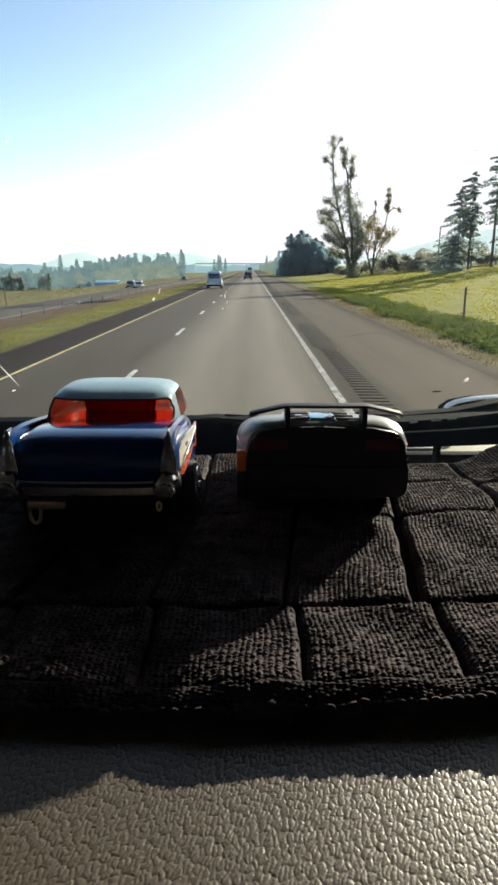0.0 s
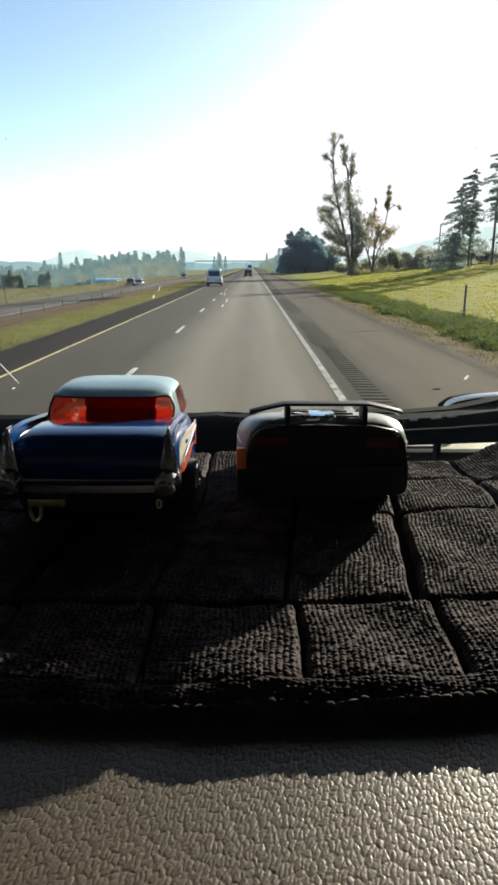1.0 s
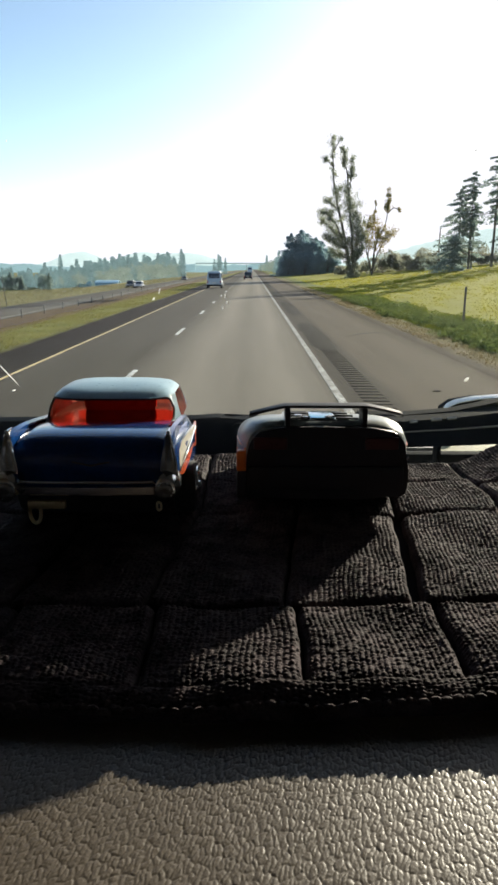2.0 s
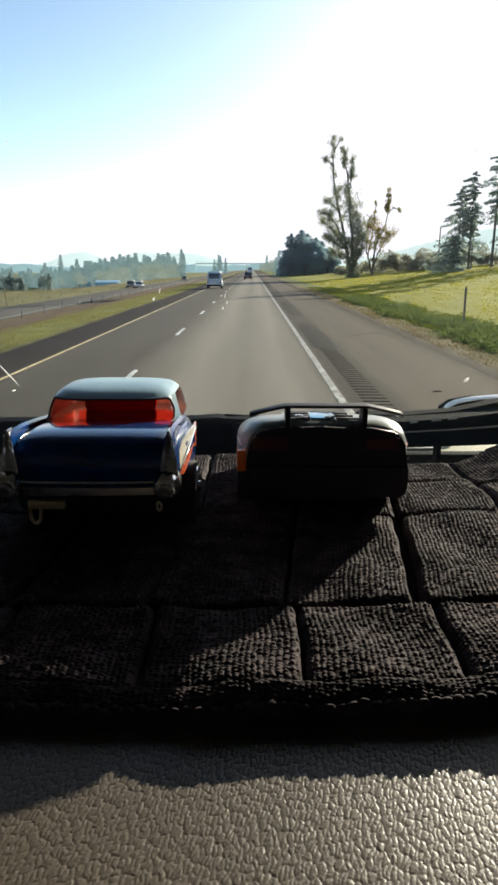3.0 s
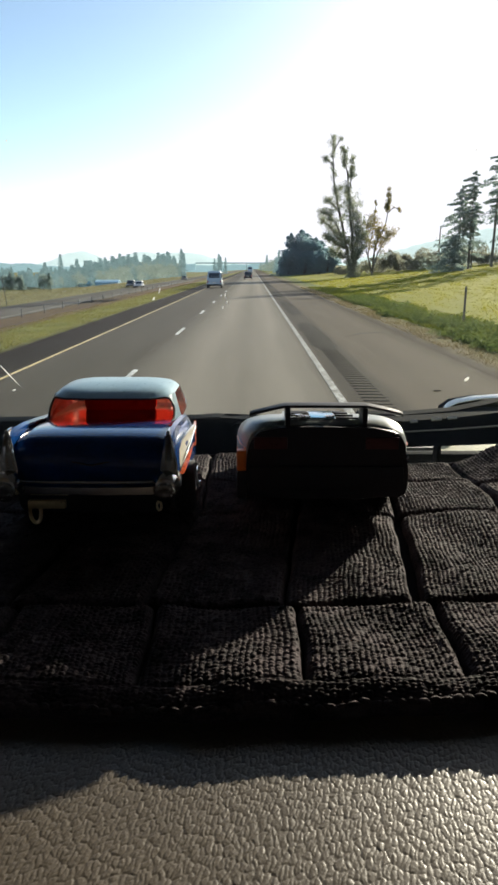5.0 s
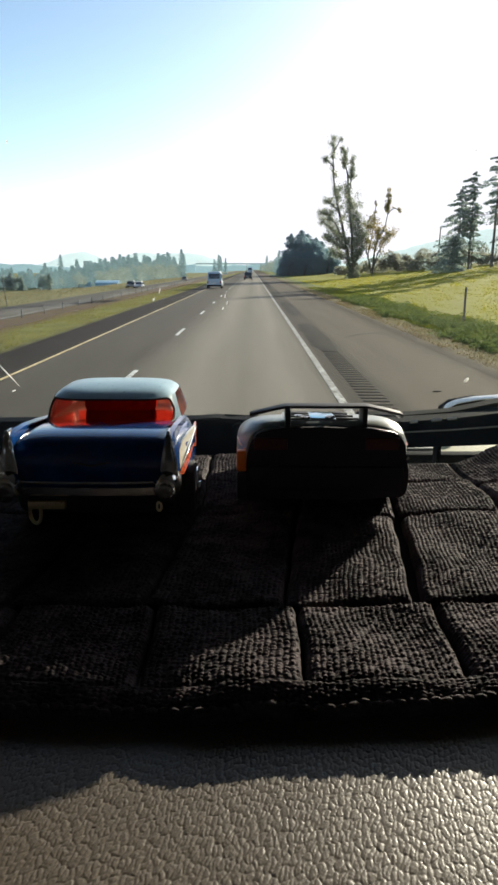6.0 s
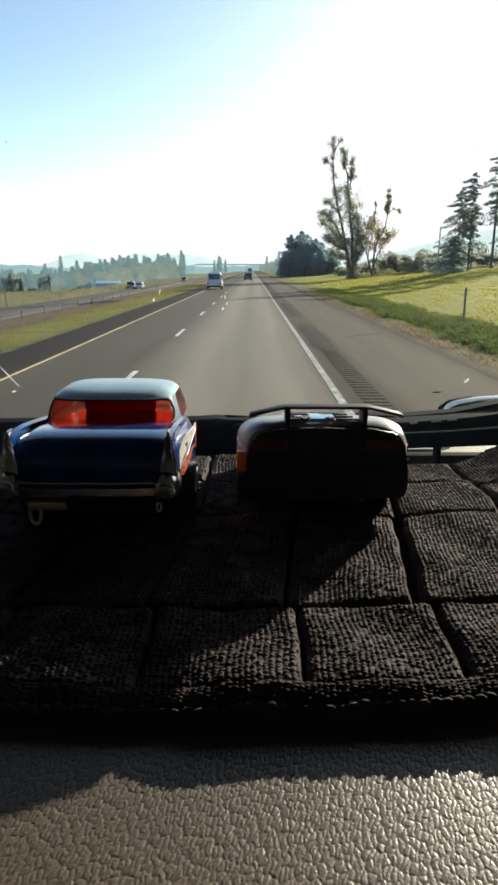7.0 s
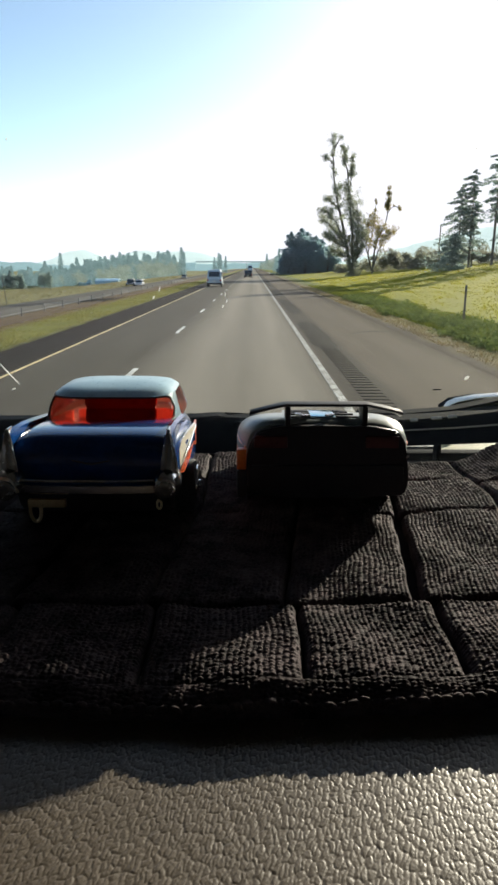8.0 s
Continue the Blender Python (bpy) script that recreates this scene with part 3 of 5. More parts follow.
broadleaf("tree", "broad multi-stemmed tree with thin yellowing leaves", 18.9, 12, on_land(28.0, 158) @ pose(0, 0, 0, 0, -2.0), [
    (.012, [(0, 0, -.01), (.01, 0, .1), (.05, .02, .35), (.16, .03, .58), (.19, .02, .76), (.205, .02, 1.0)], [(.78, 1.0, 24, .035, .45, 60), (.45, .62, 10, .09, .6, 30)]),
    (.009, [(0, 0, .05), (-.04, 0, .25), (.0, 0, .5), (.03, 0, .70), (.045, 0, .88)], [(.5, .75, 16, .09, .6, 34), (.80, 1.0, 8, .02, .3, 30)]),
    (.010, [(-.005, 0, .04), (-.06, -.02, .25), (-.08, -.02, .45), (-.06, -.02, .64)], [(.45, 1.0, 34, .10, .65, 42)]),
    (.010, [(.01, .01, .06), (.08, .03, .26), (.17, .04, .42), (.27, .04, .50)], [(.45, 1.0, 34, .10, .65, 42)]),
    (.009, [(.005, -.01, .06), (.03, -.05, .30), (.09, -.07, .58)], [(.45, 1.0, 30, .10, .65, 42)]),
    (.004, [(.19, .02, .72), (.27, .03, .79), (.36, .03, .74)], [(.6, 1.0, 6, .03, .35, 30)])], .17, M_GOLD_LEAF)
# dense dark stand of conifers and rounded trees before them, haze put into their colour
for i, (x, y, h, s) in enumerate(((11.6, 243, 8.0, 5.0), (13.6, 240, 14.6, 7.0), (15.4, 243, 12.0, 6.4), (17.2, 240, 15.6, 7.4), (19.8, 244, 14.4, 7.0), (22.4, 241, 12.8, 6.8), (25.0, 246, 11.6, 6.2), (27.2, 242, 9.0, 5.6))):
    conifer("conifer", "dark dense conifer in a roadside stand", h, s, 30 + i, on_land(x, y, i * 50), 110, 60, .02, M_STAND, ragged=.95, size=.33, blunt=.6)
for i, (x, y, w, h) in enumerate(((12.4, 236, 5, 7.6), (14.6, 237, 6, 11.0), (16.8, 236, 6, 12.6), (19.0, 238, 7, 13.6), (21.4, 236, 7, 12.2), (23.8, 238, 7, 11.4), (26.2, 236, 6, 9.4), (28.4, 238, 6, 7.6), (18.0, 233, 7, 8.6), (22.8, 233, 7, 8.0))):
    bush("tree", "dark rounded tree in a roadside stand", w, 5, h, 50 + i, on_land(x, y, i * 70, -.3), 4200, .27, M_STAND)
# tall conifers by the hedge to the east
for i, (x, y, h, s, bare, n) in enumerate(((41.6, 130, 17.8, 4.2, .20, 66), (39.7, 131, 15.4, 4.9, .12, 56), (42.8, 132, 12.5, 2.4, .55, 22), (45.7, 129, 21.5, 4.6, .38, 40), (38.2, 129, 6.6, 3.8, .03, 56), (48.5, 131, 20.0, 4.4, .2, 56), (51.5, 128, 21.0, 4.4, .2, 56))):
    conifer("conifer", "tall ragged conifer beside a hedge", h, s, 60 + i, on_land(x, y), int(n * 1.1), 90, bare, ragged=.9, size=.24, blunt=.5, side=.3)
for i, (x, y, w, h) in enumerate(((31.0, 172, 6, 4.6), (33.4, 165, 6, 6.0), (35.8, 166, 6, 4.6), (38.6, 160, 7, 3.6), (41.4, 158, 7, 3.8), (44.2, 156, 7, 3.4), (47.2, 152, 7, 3.8), (50.5, 150, 8, 3.6), (54, 150, 8, 4.2), (58, 150, 8, 4.6), (62, 150, 9, 5.0),
                                  (26, 196, 9, 3.0), (31, 192, 9, 3.4), (36, 186, 9, 4.2), (41, 182, 9, 4.6), (46, 178, 9, 5.0), (51, 176, 9, 5.0), (56, 174, 9, 5.4), (44, 170, 8, 5.6), (49, 168, 8, 5.2))):
    bush("bush", "olive green hedge bush at the edge of a field", w, 4, h, 90 + i, on_land(x, y, i * 40, -.3), 2200, .22)

# things beside the stretch of road already driven: wood, big bush, sign, flag, shed
wood = [conifer("conifer", "tall conifer in the wood behind the field", h, s, 300 + k, on_land(x, y), 50, 36, b, ragged=.5, size=.34) for k, (x, y, h, s, b) in enumerate(((68, 118, 20, 4.4, .3), (73, 112, 22, 4.6, .25)))]
rw = random.Random(9)
for k in range(16):
    x, y = 72 + rw.uniform(0, 40), 20 + k * 7 + rw.uniform(-3, 3)
    copy_thing(wood[k % 2], on_land(x, y, rw.uniform(0, 360))).scale = (rw.uniform(.85, 1.2),) * 3
bush("bush", "large dark rounded bush beside the road", 11, 7, 5.0, 320, on_land(20.5, 26, 0, -.3), 3600, .2)
bush("bush", "large dark rounded bush beside the road", 8, 6, 4.2, 321, on_land(27.0, 22, 0, -.3), 2600, .2)
sign = thing("sign", "dark maroon wooden sign board with pale lettering bars", "sign", on_land(24, -35, 0, 0))
bm = bmesh.new()
loft(bm, [[(-1.8, y, .4), (1.8, y, .4), (1.8, y, 2.5), (1.1, y, 3.1), (-1.1, y, 3.1), (-1.8, y, 2.5)] for y in (-.06, .06)])
part("board", bm, M_MAROON, sign)
for x in (-1.5, 1.5):
    part("post", one_box((x, .14, 1.1), (.14, .14, 2.4), .01), M_POST, sign)
for z, w in ((2.75, 1.2), (2.5, 1.6), (2.05, 2.3), (1.7, 2.6), (1.3, 2.2), (1.0, 1.9)):
    part("lettering_bar", one_box((0, -.07, z), (w, .02, .14), .004), M_IVORY, sign)
flag = thing("flagpole", "pale flagpole with a small orange and white flag", "flagpole", on_land(28, -8, 0, 0))
bm = bmesh.new()
tube(bm, [(0, 0, -.1), (0, 0, 4.6)], [.05, .035], 8)
part("pole", bm, M_WHITEPAINT, flag)
fx, fz = np.meshgrid(np.linspace(0, 1.3, 14), np.linspace(3.6, 4.4, 8))
cloth = np.stack([-fx, .09 * np.sin(fx * 6) * fx, fz - .12 * fx], -1).reshape(-1, 3)
for nm, lo, m_ in (("cloth", 0, M_AMBER), ("stripe", 4, M_WHITEPAINT)):
    rows = cloth.reshape(8, 14, 3)[lo:lo + 5 - (lo > 0)]
    nn = rows.shape[0]
    both = np.concatenate([rows.reshape(-1, 3), rows.reshape(-1, 3) + (0, .01, 0)])
    gf_ = grid_faces(14, nn)
    o = new(nm, quad_mesh(nm, both, np.concatenate([gf_, gf_[:, ::-1] + 14 * nn]), m_, True))
    o.parent = flag
shed = thing("shed", "low pale shed in dry grass", "shed", on_land(40, -8, 0, -.1))
part("wall", one_box((0, 0, .8), (5.5, 4, 1.6), .04), M_WHITEPAINT, shed)
bm = bmesh.new()
loft(bm, [[(sx, -2.3, 1.55), (sx, 0, 2.2), (sx, 2.3, 1.55), (sx, 2.3, 1.7), (sx, 0, 2.35), (sx, -2.3, 1.7)] for sx in (-2.9, 2.9)])
part("roof", bm, M_METALROOF, shed)

# distant woods: a few kinds of far tree, glowing for haze, repeated along the edge of the plain
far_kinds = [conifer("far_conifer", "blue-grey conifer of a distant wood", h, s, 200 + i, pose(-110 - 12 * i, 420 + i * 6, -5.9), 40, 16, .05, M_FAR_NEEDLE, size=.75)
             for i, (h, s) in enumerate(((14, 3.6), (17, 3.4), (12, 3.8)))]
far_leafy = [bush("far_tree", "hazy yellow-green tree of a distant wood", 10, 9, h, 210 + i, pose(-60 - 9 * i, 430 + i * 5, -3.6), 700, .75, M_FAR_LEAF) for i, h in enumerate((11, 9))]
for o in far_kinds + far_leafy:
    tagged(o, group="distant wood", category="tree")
r0 = random.Random(4)
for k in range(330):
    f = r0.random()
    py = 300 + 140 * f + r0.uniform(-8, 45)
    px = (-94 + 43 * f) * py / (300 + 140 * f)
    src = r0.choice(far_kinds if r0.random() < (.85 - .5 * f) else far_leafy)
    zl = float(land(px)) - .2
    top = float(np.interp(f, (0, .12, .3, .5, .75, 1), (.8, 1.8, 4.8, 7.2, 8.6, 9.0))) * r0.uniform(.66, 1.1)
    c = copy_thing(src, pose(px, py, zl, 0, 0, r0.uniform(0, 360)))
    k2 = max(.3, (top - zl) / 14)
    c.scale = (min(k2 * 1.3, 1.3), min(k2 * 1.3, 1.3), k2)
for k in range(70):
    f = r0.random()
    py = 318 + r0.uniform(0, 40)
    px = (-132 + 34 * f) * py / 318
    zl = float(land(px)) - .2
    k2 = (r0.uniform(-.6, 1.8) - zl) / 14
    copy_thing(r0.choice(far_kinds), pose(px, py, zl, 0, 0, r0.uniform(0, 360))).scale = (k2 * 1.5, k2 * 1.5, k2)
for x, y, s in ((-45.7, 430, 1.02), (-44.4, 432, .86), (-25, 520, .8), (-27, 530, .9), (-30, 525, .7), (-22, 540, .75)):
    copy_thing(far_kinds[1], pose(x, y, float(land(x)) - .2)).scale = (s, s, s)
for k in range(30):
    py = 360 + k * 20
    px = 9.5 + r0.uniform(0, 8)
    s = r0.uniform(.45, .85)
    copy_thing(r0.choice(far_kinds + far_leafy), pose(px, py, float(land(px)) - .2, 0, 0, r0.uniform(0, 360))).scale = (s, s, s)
for k, (x, y, h) in enumerate(((-112, 286, 6.4), (-109, 284, 7.2), (-106, 287, 6.6), (-103.5, 285, 7.6), (-101, 288, 7.0), (-98.5, 284, 5.2), (-89.5, 285, 8.4), (-87.5, 287, 7.2))):
    if k % 2:
        conifer("conifer", "dark ragged conifer beyond the opposite road", h, h * .52, 400 + k, pose(x, y, float(land(x)) - .2), 60, 26, .02, size=.34, ragged=.9)
    else:
        bush("tree", "dark rounded tree beyond the opposite road", 5.5, 4, h, 420 + k, pose(x, y, float(land(x)) - .3), 1100, .30, M_NEEDLE)

# farm sheds in front of the wood
for x, y, w, h in ((-71.5, 330, 11, 3.0), (-83.0, 330, 5, 2.4)):
    shed = thing("shed", "low farm shed with a pale blue metal roof", "shed", pose(x, y, float(land(x)) - .1))
    part("wall", one_box((0, 0, h * .3), (w, 8, h * .6), .05), M_METALROOF, shed)
    bm = bmesh.new()
    loft(bm, [[(sx, -4.4, h * .58), (sx, 0, h), (sx, 4.4, h * .58), (sx, 4.4, h * .66), (sx, 0, h * 1.08), (sx, -4.4, h * .66)] for sx in (-w / 2 - .3, w / 2 + .3)])
    part("roof", bm, M_METALROOF, shed)

# ---------------------------------------------------------------- verge plants
def tufts(name, label, n, xr, yr, hr, material, seed, power=1.0, width=.02):
    r = np.random.default_rng(seed)
    y = yr[0] + (yr[1] - yr[0]) * r.uniform(0, 1, n) ** power
    x = r.uniform(xr[0], xr[1], n)
    clump = np.sin(x * 1.9 + y * .7) * np.sin(y * 1.3 - x * .6) + r.normal(0, .5, n)
    keep = clump > -.35
    x, y = x[keep], y[keep]
    n = len(x)
    h = r.uniform(hr[0], hr[1], n) * (1 + .5 * np.sin(x * .9) * np.sin(y * .5))
    a0 = r.uniform(0, math.tau, n)
    lean = r.normal(0, .45, (n, 2)) * h[:, None]
    z = land(x)
    wx, wy = np.cos(a0) * width * (1 + y / 18), np.sin(a0) * width * (1 + y / 18)
    base = np.stack([x, y, z - .02], -1)
    off = np.stack([wx, wy, np.zeros(n)], -1)
    mid = base + np.stack([lean[:, 0] * .4, lean[:, 1] * .4, h * .6], -1)
    tip = base + np.stack([lean[:, 0], lean[:, 1], h], -1)
    co = np.stack([base - off, base + off, mid + off * .8, tip, mid - off * .8], 1).reshape(-1, 3)
    me = quad_mesh(name, co, np.arange(5 * n).reshape(-1, 5), material)
    return tagged(new(name, me), label, "grass", kind="stuff")


tufts("weeds", "leafy green weeds along the road verge", 60000, (7.9, 11.6), (13, 95), (.03, .19), M_WEED, 1, 1.6, .010)
tufts("dry_grass", "straw-coloured dry grass at the road edge", 14000, (6.3, 7.7), (11, 90), (.02, .12), M_DRY, 2, 1.6, .005)
tufts("grass", "yellow-green grass strip along the median", 30000, (-10.4, -8.0), (14, 120), (.02, .11), M_MEDIAN, 3, 1.5, .008)
tufts("field_grass", "bright yellow-green grass of the roadside field", 60000, (10.8, 48.0), (22, 150), (.03, .09), M_FIELD, 8, 1.3, .014)
tufts("meadow_grass", "dull olive and straw meadow grass beyond the opposite road", 60000, (-95.0, -29.5), (45, 330), (.06, .26), M_MEADOW, 9, 1.2, .014)
tufts("dry_grass", "brown dry grass on the median", 9000, (-12.5, -10.2), (22, 120), (.03, .10), M_DRY, 4, 1.4, .010)

def weed_clumps(name, label, n, xr, yr, per, size, material, seed):
    """Low clumps of broad-leaved weeds, thickest close to the road."""
    r = np.random.default_rng(seed)
    y = yr[0] + (yr[1] - yr[0]) * r.uniform(0, 1, n) ** 1.8
    x = xr[0] + (xr[1] - xr[0]) * r.uniform(0, 1, n) ** 1.3 + .5 * np.sin(y * .45) + .3 * np.sin(y * 1.1 + 1)
    w = r.uniform(.15, .6, n)
    h = w * r.uniform(.5, 1.2, n)
    c = np.repeat(np.stack([x, y, land(x)], -1), per, 0)
    v = r.normal(0, 1, (n * per, 3))
    v /= np.linalg.norm(v, axis=1)[:, None]
    v[:, 2] = np.abs(v[:, 2])
    c += v * np.stack([np.repeat(w, per), np.repeat(w, per), np.repeat(h, per)], -1) * r.uniform(.5, 1.1, (n * per, 1))
    co, fa = leaf_quads(c, size, r)
    return tagged(new(name, quad_mesh(name, co, fa, material)), label, "weeds", kind="stuff")


weed_clumps("weeds", "dark leafy weed clumps along the edge of the field", 620, (7.9, 10.6), (13, 60), 42, .075, M_WEEDLEAF, 6)

# ---------------------------------------------------------------- roadside posts and barrier
for x, y, h, lab in ((9.85, 30.8, 1.9, "slim dark marker post with a pale top in the verge"), (-28.6, 77, 3.5, "leaning dark marker post beside the opposite road")):
    p = thing("marker_post", lab, "post", pose(x, y, float(land(x)) - .05, 0, -6 if x < 0 else 0))
    part("post", one_box((0, 0, h / 2), (.09, .05, h), .01), M_POST, p)
    part("reflector", one_box((0, -.03, h - .14), (.085, .012, .2), .004), M_STEEL, p, "pale reflector")
barrier = thing("cable_barrier", "steel cable barrier on posts along the median", "barrier")
bp_mesh = finish("post", one_box((0, 0, .4), (.11, .08, .9), .01), M_STEEL)
for k in range(26):
    o = new("post", bp_mesh)
    o.parent, o.location = barrier, (-20.9, 20 + k * 6.6, float(land(-20.9)) - .05)
for z in (.45, .6, .75):
    bm = bmesh.new()
    tube(bm, [(-20.9, -10, z - 1.9), (-20.9, 80, z - 1.9), (-20.9, 200, z - 1.9)], [.009] * 3, 6)
    part("cable", bm, M_STEEL, barrier)
pole = thing("utility_pole", "thin dark utility pole behind the hedge", "pole", on_land(38.5, 140))
bm = bmesh.new()
tube(bm, [(0, 0, 0), (0, 0, 8.9)], [.16, .12], 8)
part("mast", bm, M_POST, pole)


# ---------------------------------------------------------------- vehicles
def vehicle(name, label, m, w, l, h, hood, deck, paint, wheel=.34, belt=.52, facing=1):
    """A road vehicle standing at its rear end's ground point, heading along +y. hood, deck: lengths of bonnet and tail."""
    t = thing(name, label, "car", m)
    bm = bmesh.new()
    zb = h * belt

    def ring(y, hw, z0, z1, n=20):
        out = []
        for k in range(n):
            an = k * math.tau / n
            c, s = math.cos(an), math.sin(an)
            out.append((hw * math.copysign(abs(c) ** .35, c), y, (z0 + z1) / 2 + (z1 - z0) / 2 * math.copysign(abs(s) ** .4, s)))
        return out
    g = .3
    loft(bm, [ring(0, w * .44, g + .08, zb * .95), ring(.07, w * .49, g, zb), ring(l * .3, w * .5, g - .04, zb), ring(l * .7, w * .5, g - .04, zb), ring(l * .93, w * .48, g, zb * .86), ring(l, w * .42, g + .1, zb * .7)])
    part("body", bm, paint, t)
    bm = bmesh.new()
    y0, y1 = deck, l - hood
    loft(bm, [[(sx * w * k, (y0 if sy < 0 else y1) - sy * ins, z) for sx, sy in ((-1, -1), (1, -1), (1, 1), (-1, 1))] for z, k, ins in
              ((zb - .05, .47, 0), (zb + (h - zb) * .86, .41, .16 * (h - zb) / .6), (h, .36, .3 * (h - zb) / .6))])
    bmesh.ops.bevel(bm, geom=bm.edges[:], offset=.06, segments=2, affect="EDGES")
    part("cabin", bm, paint, t)
    zm, hh = zb + (h - zb) * .47, (h - zb) * .6
    tilt = math.atan(.16 / .6)
    ymid = y0 + .16 * (h - zb) / .6 * .52
    part("rear_window", one_box((0, ymid - .02, zm), (w * .72, .03, hh), .02, Euler((-tilt, 0, 0)).to_matrix()), M_CARGLASS, t)
    part("windscreen", one_box((0, y1 - .16 * (h - zb) / .6 * .52 + .02, zm), (w * .72, .03, hh), .02, Euler((tilt, 0, 0)).to_matrix()), M_CARGLASS, t)
    for s in (-1, 1):
        part("side_window", one_box((s * w * .442, (y0 + y1) / 2, zm), (.03, (y1 - y0) * .74, hh * .9), .01, Euler((0, -s * .09, 0)).to_matrix()), M_CARGLASS, t)
        part("tail_light", one_box((s * w * .42, .03, zb * .78), (.16, .08, .26), .02), M_REDLAMP, t)
        part("headlight", one_box((s * w * .36, l - .03, zb * .66), (.28, .08, .14), .02), M_CHROME, t)
        for yy in (l * .2, l * .8):
            wh = part("wheel", disc_x(bmesh.new(), (s * w * .45, yy, wheel), wheel, .22, 20), M_RUBBER, t)
            part("rim", disc_x(bmesh.new(), (s * w * .45 + s * .07, yy, wheel), wheel * .6, .1, 16), M_STEEL, wh)
    part("bumper", one_box((0, -.03, .42), (w * .94, .14, .18), .04), M_TRIM, t)
    part("plate", one_box((0, -.055, zb * .66), (.32, .02, .16), .004), M_IVORY, t)
    return t


vehicle("van", "white passenger van driving in the next lane", pose(-4.9, 85, 0), 1.95, 5.2, 2.15, .9, .04, M_VAN, belt=.5)
vehicle("car", "dark sport utility car far ahead on the highway", pose(-1.05, 153, 0), 1.9, 4.6, 1.75, 1.1, .05, M_DARKCAR)
vehicle("truck", "pale box van far ahead on the highway", pose(-1.3, 330, 0), 2.3, 7, 3.2, 1.2, .03, M_VAN)
vehicle("car", "silver car on the opposite carriageway", pose(-26.1, 156, -1.8, 0, 0, 180), 1.8, 4.5, 1.45, 1.2, .8, M_SILVERCAR)
vehicle("car", "dark pickup car on the opposite carriageway", pose(-28.2, 157, -1.8, 0, 0, 180), 1.8, 4.6, 1.6, 1.2, 1.0, M_DARKCAR)
vehicle("car", "dark car far off on the opposite carriageway", pose(-25.6, 252, -1.8, 0, 0, 180), 1.8, 4.5, 1.5, 1.2, .8, M_DARKCAR)

# ---------------------------------------------------------------- the cab, standing on the road
MZ = EYE - 0.115                      # height of the top of the knitted mat
CAB = pose(0, 0, MZ)


def cab_thing(name, label, category, kind="", group=""):
    return thing(name, label, category, CAB, group, kind)


# dashboard: padded slab with a grained vinyl skin
dash = cab_thing("dashboard", "grained grey-brown vinyl dashboard top, partly in shadow", "dashboard", "structure")
part("dashboard_body", one_box((0, .145, -.1282), (1.9, .47, .24), .012), M_DASHBACK, dash)


def pebbles(X, Y, cell, seed, sx=1.0, sy=1.0):
    """Distances to the nearest and second nearest of scattered seeds: the cells of a leather grain."""
    u, v = X / (cell * sx), Y / (cell * sy)
    iu, iv = np.floor(u).astype(int), np.floor(v).astype(int)
    f1, f2 = np.full(u.shape, 9.0), np.full(u.shape, 9.0)
    tone = np.zeros(u.shape)

    def hashed(a, b, k):
        h = np.sin(a * 127.1 + b * 311.7 + k * 74.7 + seed) * 43758.5453
        return h - np.floor(h)
    for da in (-1, 0, 1):
        for db in (-1, 0, 1):
            a0, b0 = iu + da, iv + db
            d = np.hypot(a0 + hashed(a0, b0, 1) - u, b0 + hashed(a0, b0, 2) - v)
            nearer = d < f1
            tone = np.where(nearer, hashed(a0, b0, 3), tone)
            f2 = np.where(nearer, f1, np.minimum(f2, d))
            f1 = np.where(nearer, d, f1)
    return f1, f2, tone


lx, ly = np.meshgrid(np.arange(-.092, .0921, .00022), np.arange(.066, .175, .00022))


def turned(a0, w=.0004):
    """The plan turned by an angle and wavered, so that no two sets of cells line up."""
    u, v = lx * math.cos(a0) - ly * math.sin(a0), lx * math.sin(a0) + ly * math.cos(a0)
    return u + w * np.sin(v * 1300 + 2 * np.sin(u * 800)), v + w * np.sin(u * 1500 + 2 * np.sin(v * 700))


f1, f2, tone = pebbles(*turned(.38, .00020), .0020, 1.0, .58, 1.45)
g1, g2, tone2 = pebbles(*turned(-.30, .0003), .0012, 5.0, .7, 1.5)
h1, h2, _ = pebbles(*turned(1.1, .0002), .0008, 9.0)
lz = -.0074 + .00014 * np.clip((f2 - f1) / .30, 0, 1) ** .7 * (.7 + .3 * tone) + .00006 * np.clip((g2 - g1) / .35, 0, 1) ** .8 * (.5 + .5 * tone2) + .00002 * np.clip((h2 - h1) / .5, 0, 1) - .00012 * f1 ** 2
lz -= 1.2 * np.clip(.105 - ly, 0, 1) ** 2
skin = new("vinyl_skin", quad_mesh("vinyl_skin", np.stack([lx, ly, lz], -1).reshape(-1, 3), grid_faces(lx.shape[1], lx.shape[0]), M_LEATHER, True))
skin.parent = dash

# knitted mat: quilted pads with sunk seams
mat_thing = cab_thing("knitted_mat", "charcoal grey knitted mat with quilted square pads on the dashboard", "mat")
COLS = (-.181, -.132, -.083, -.034, .016, .065, .118, .170, .222)
ROWS = (.1610, .2085, .2995, .348, .404)


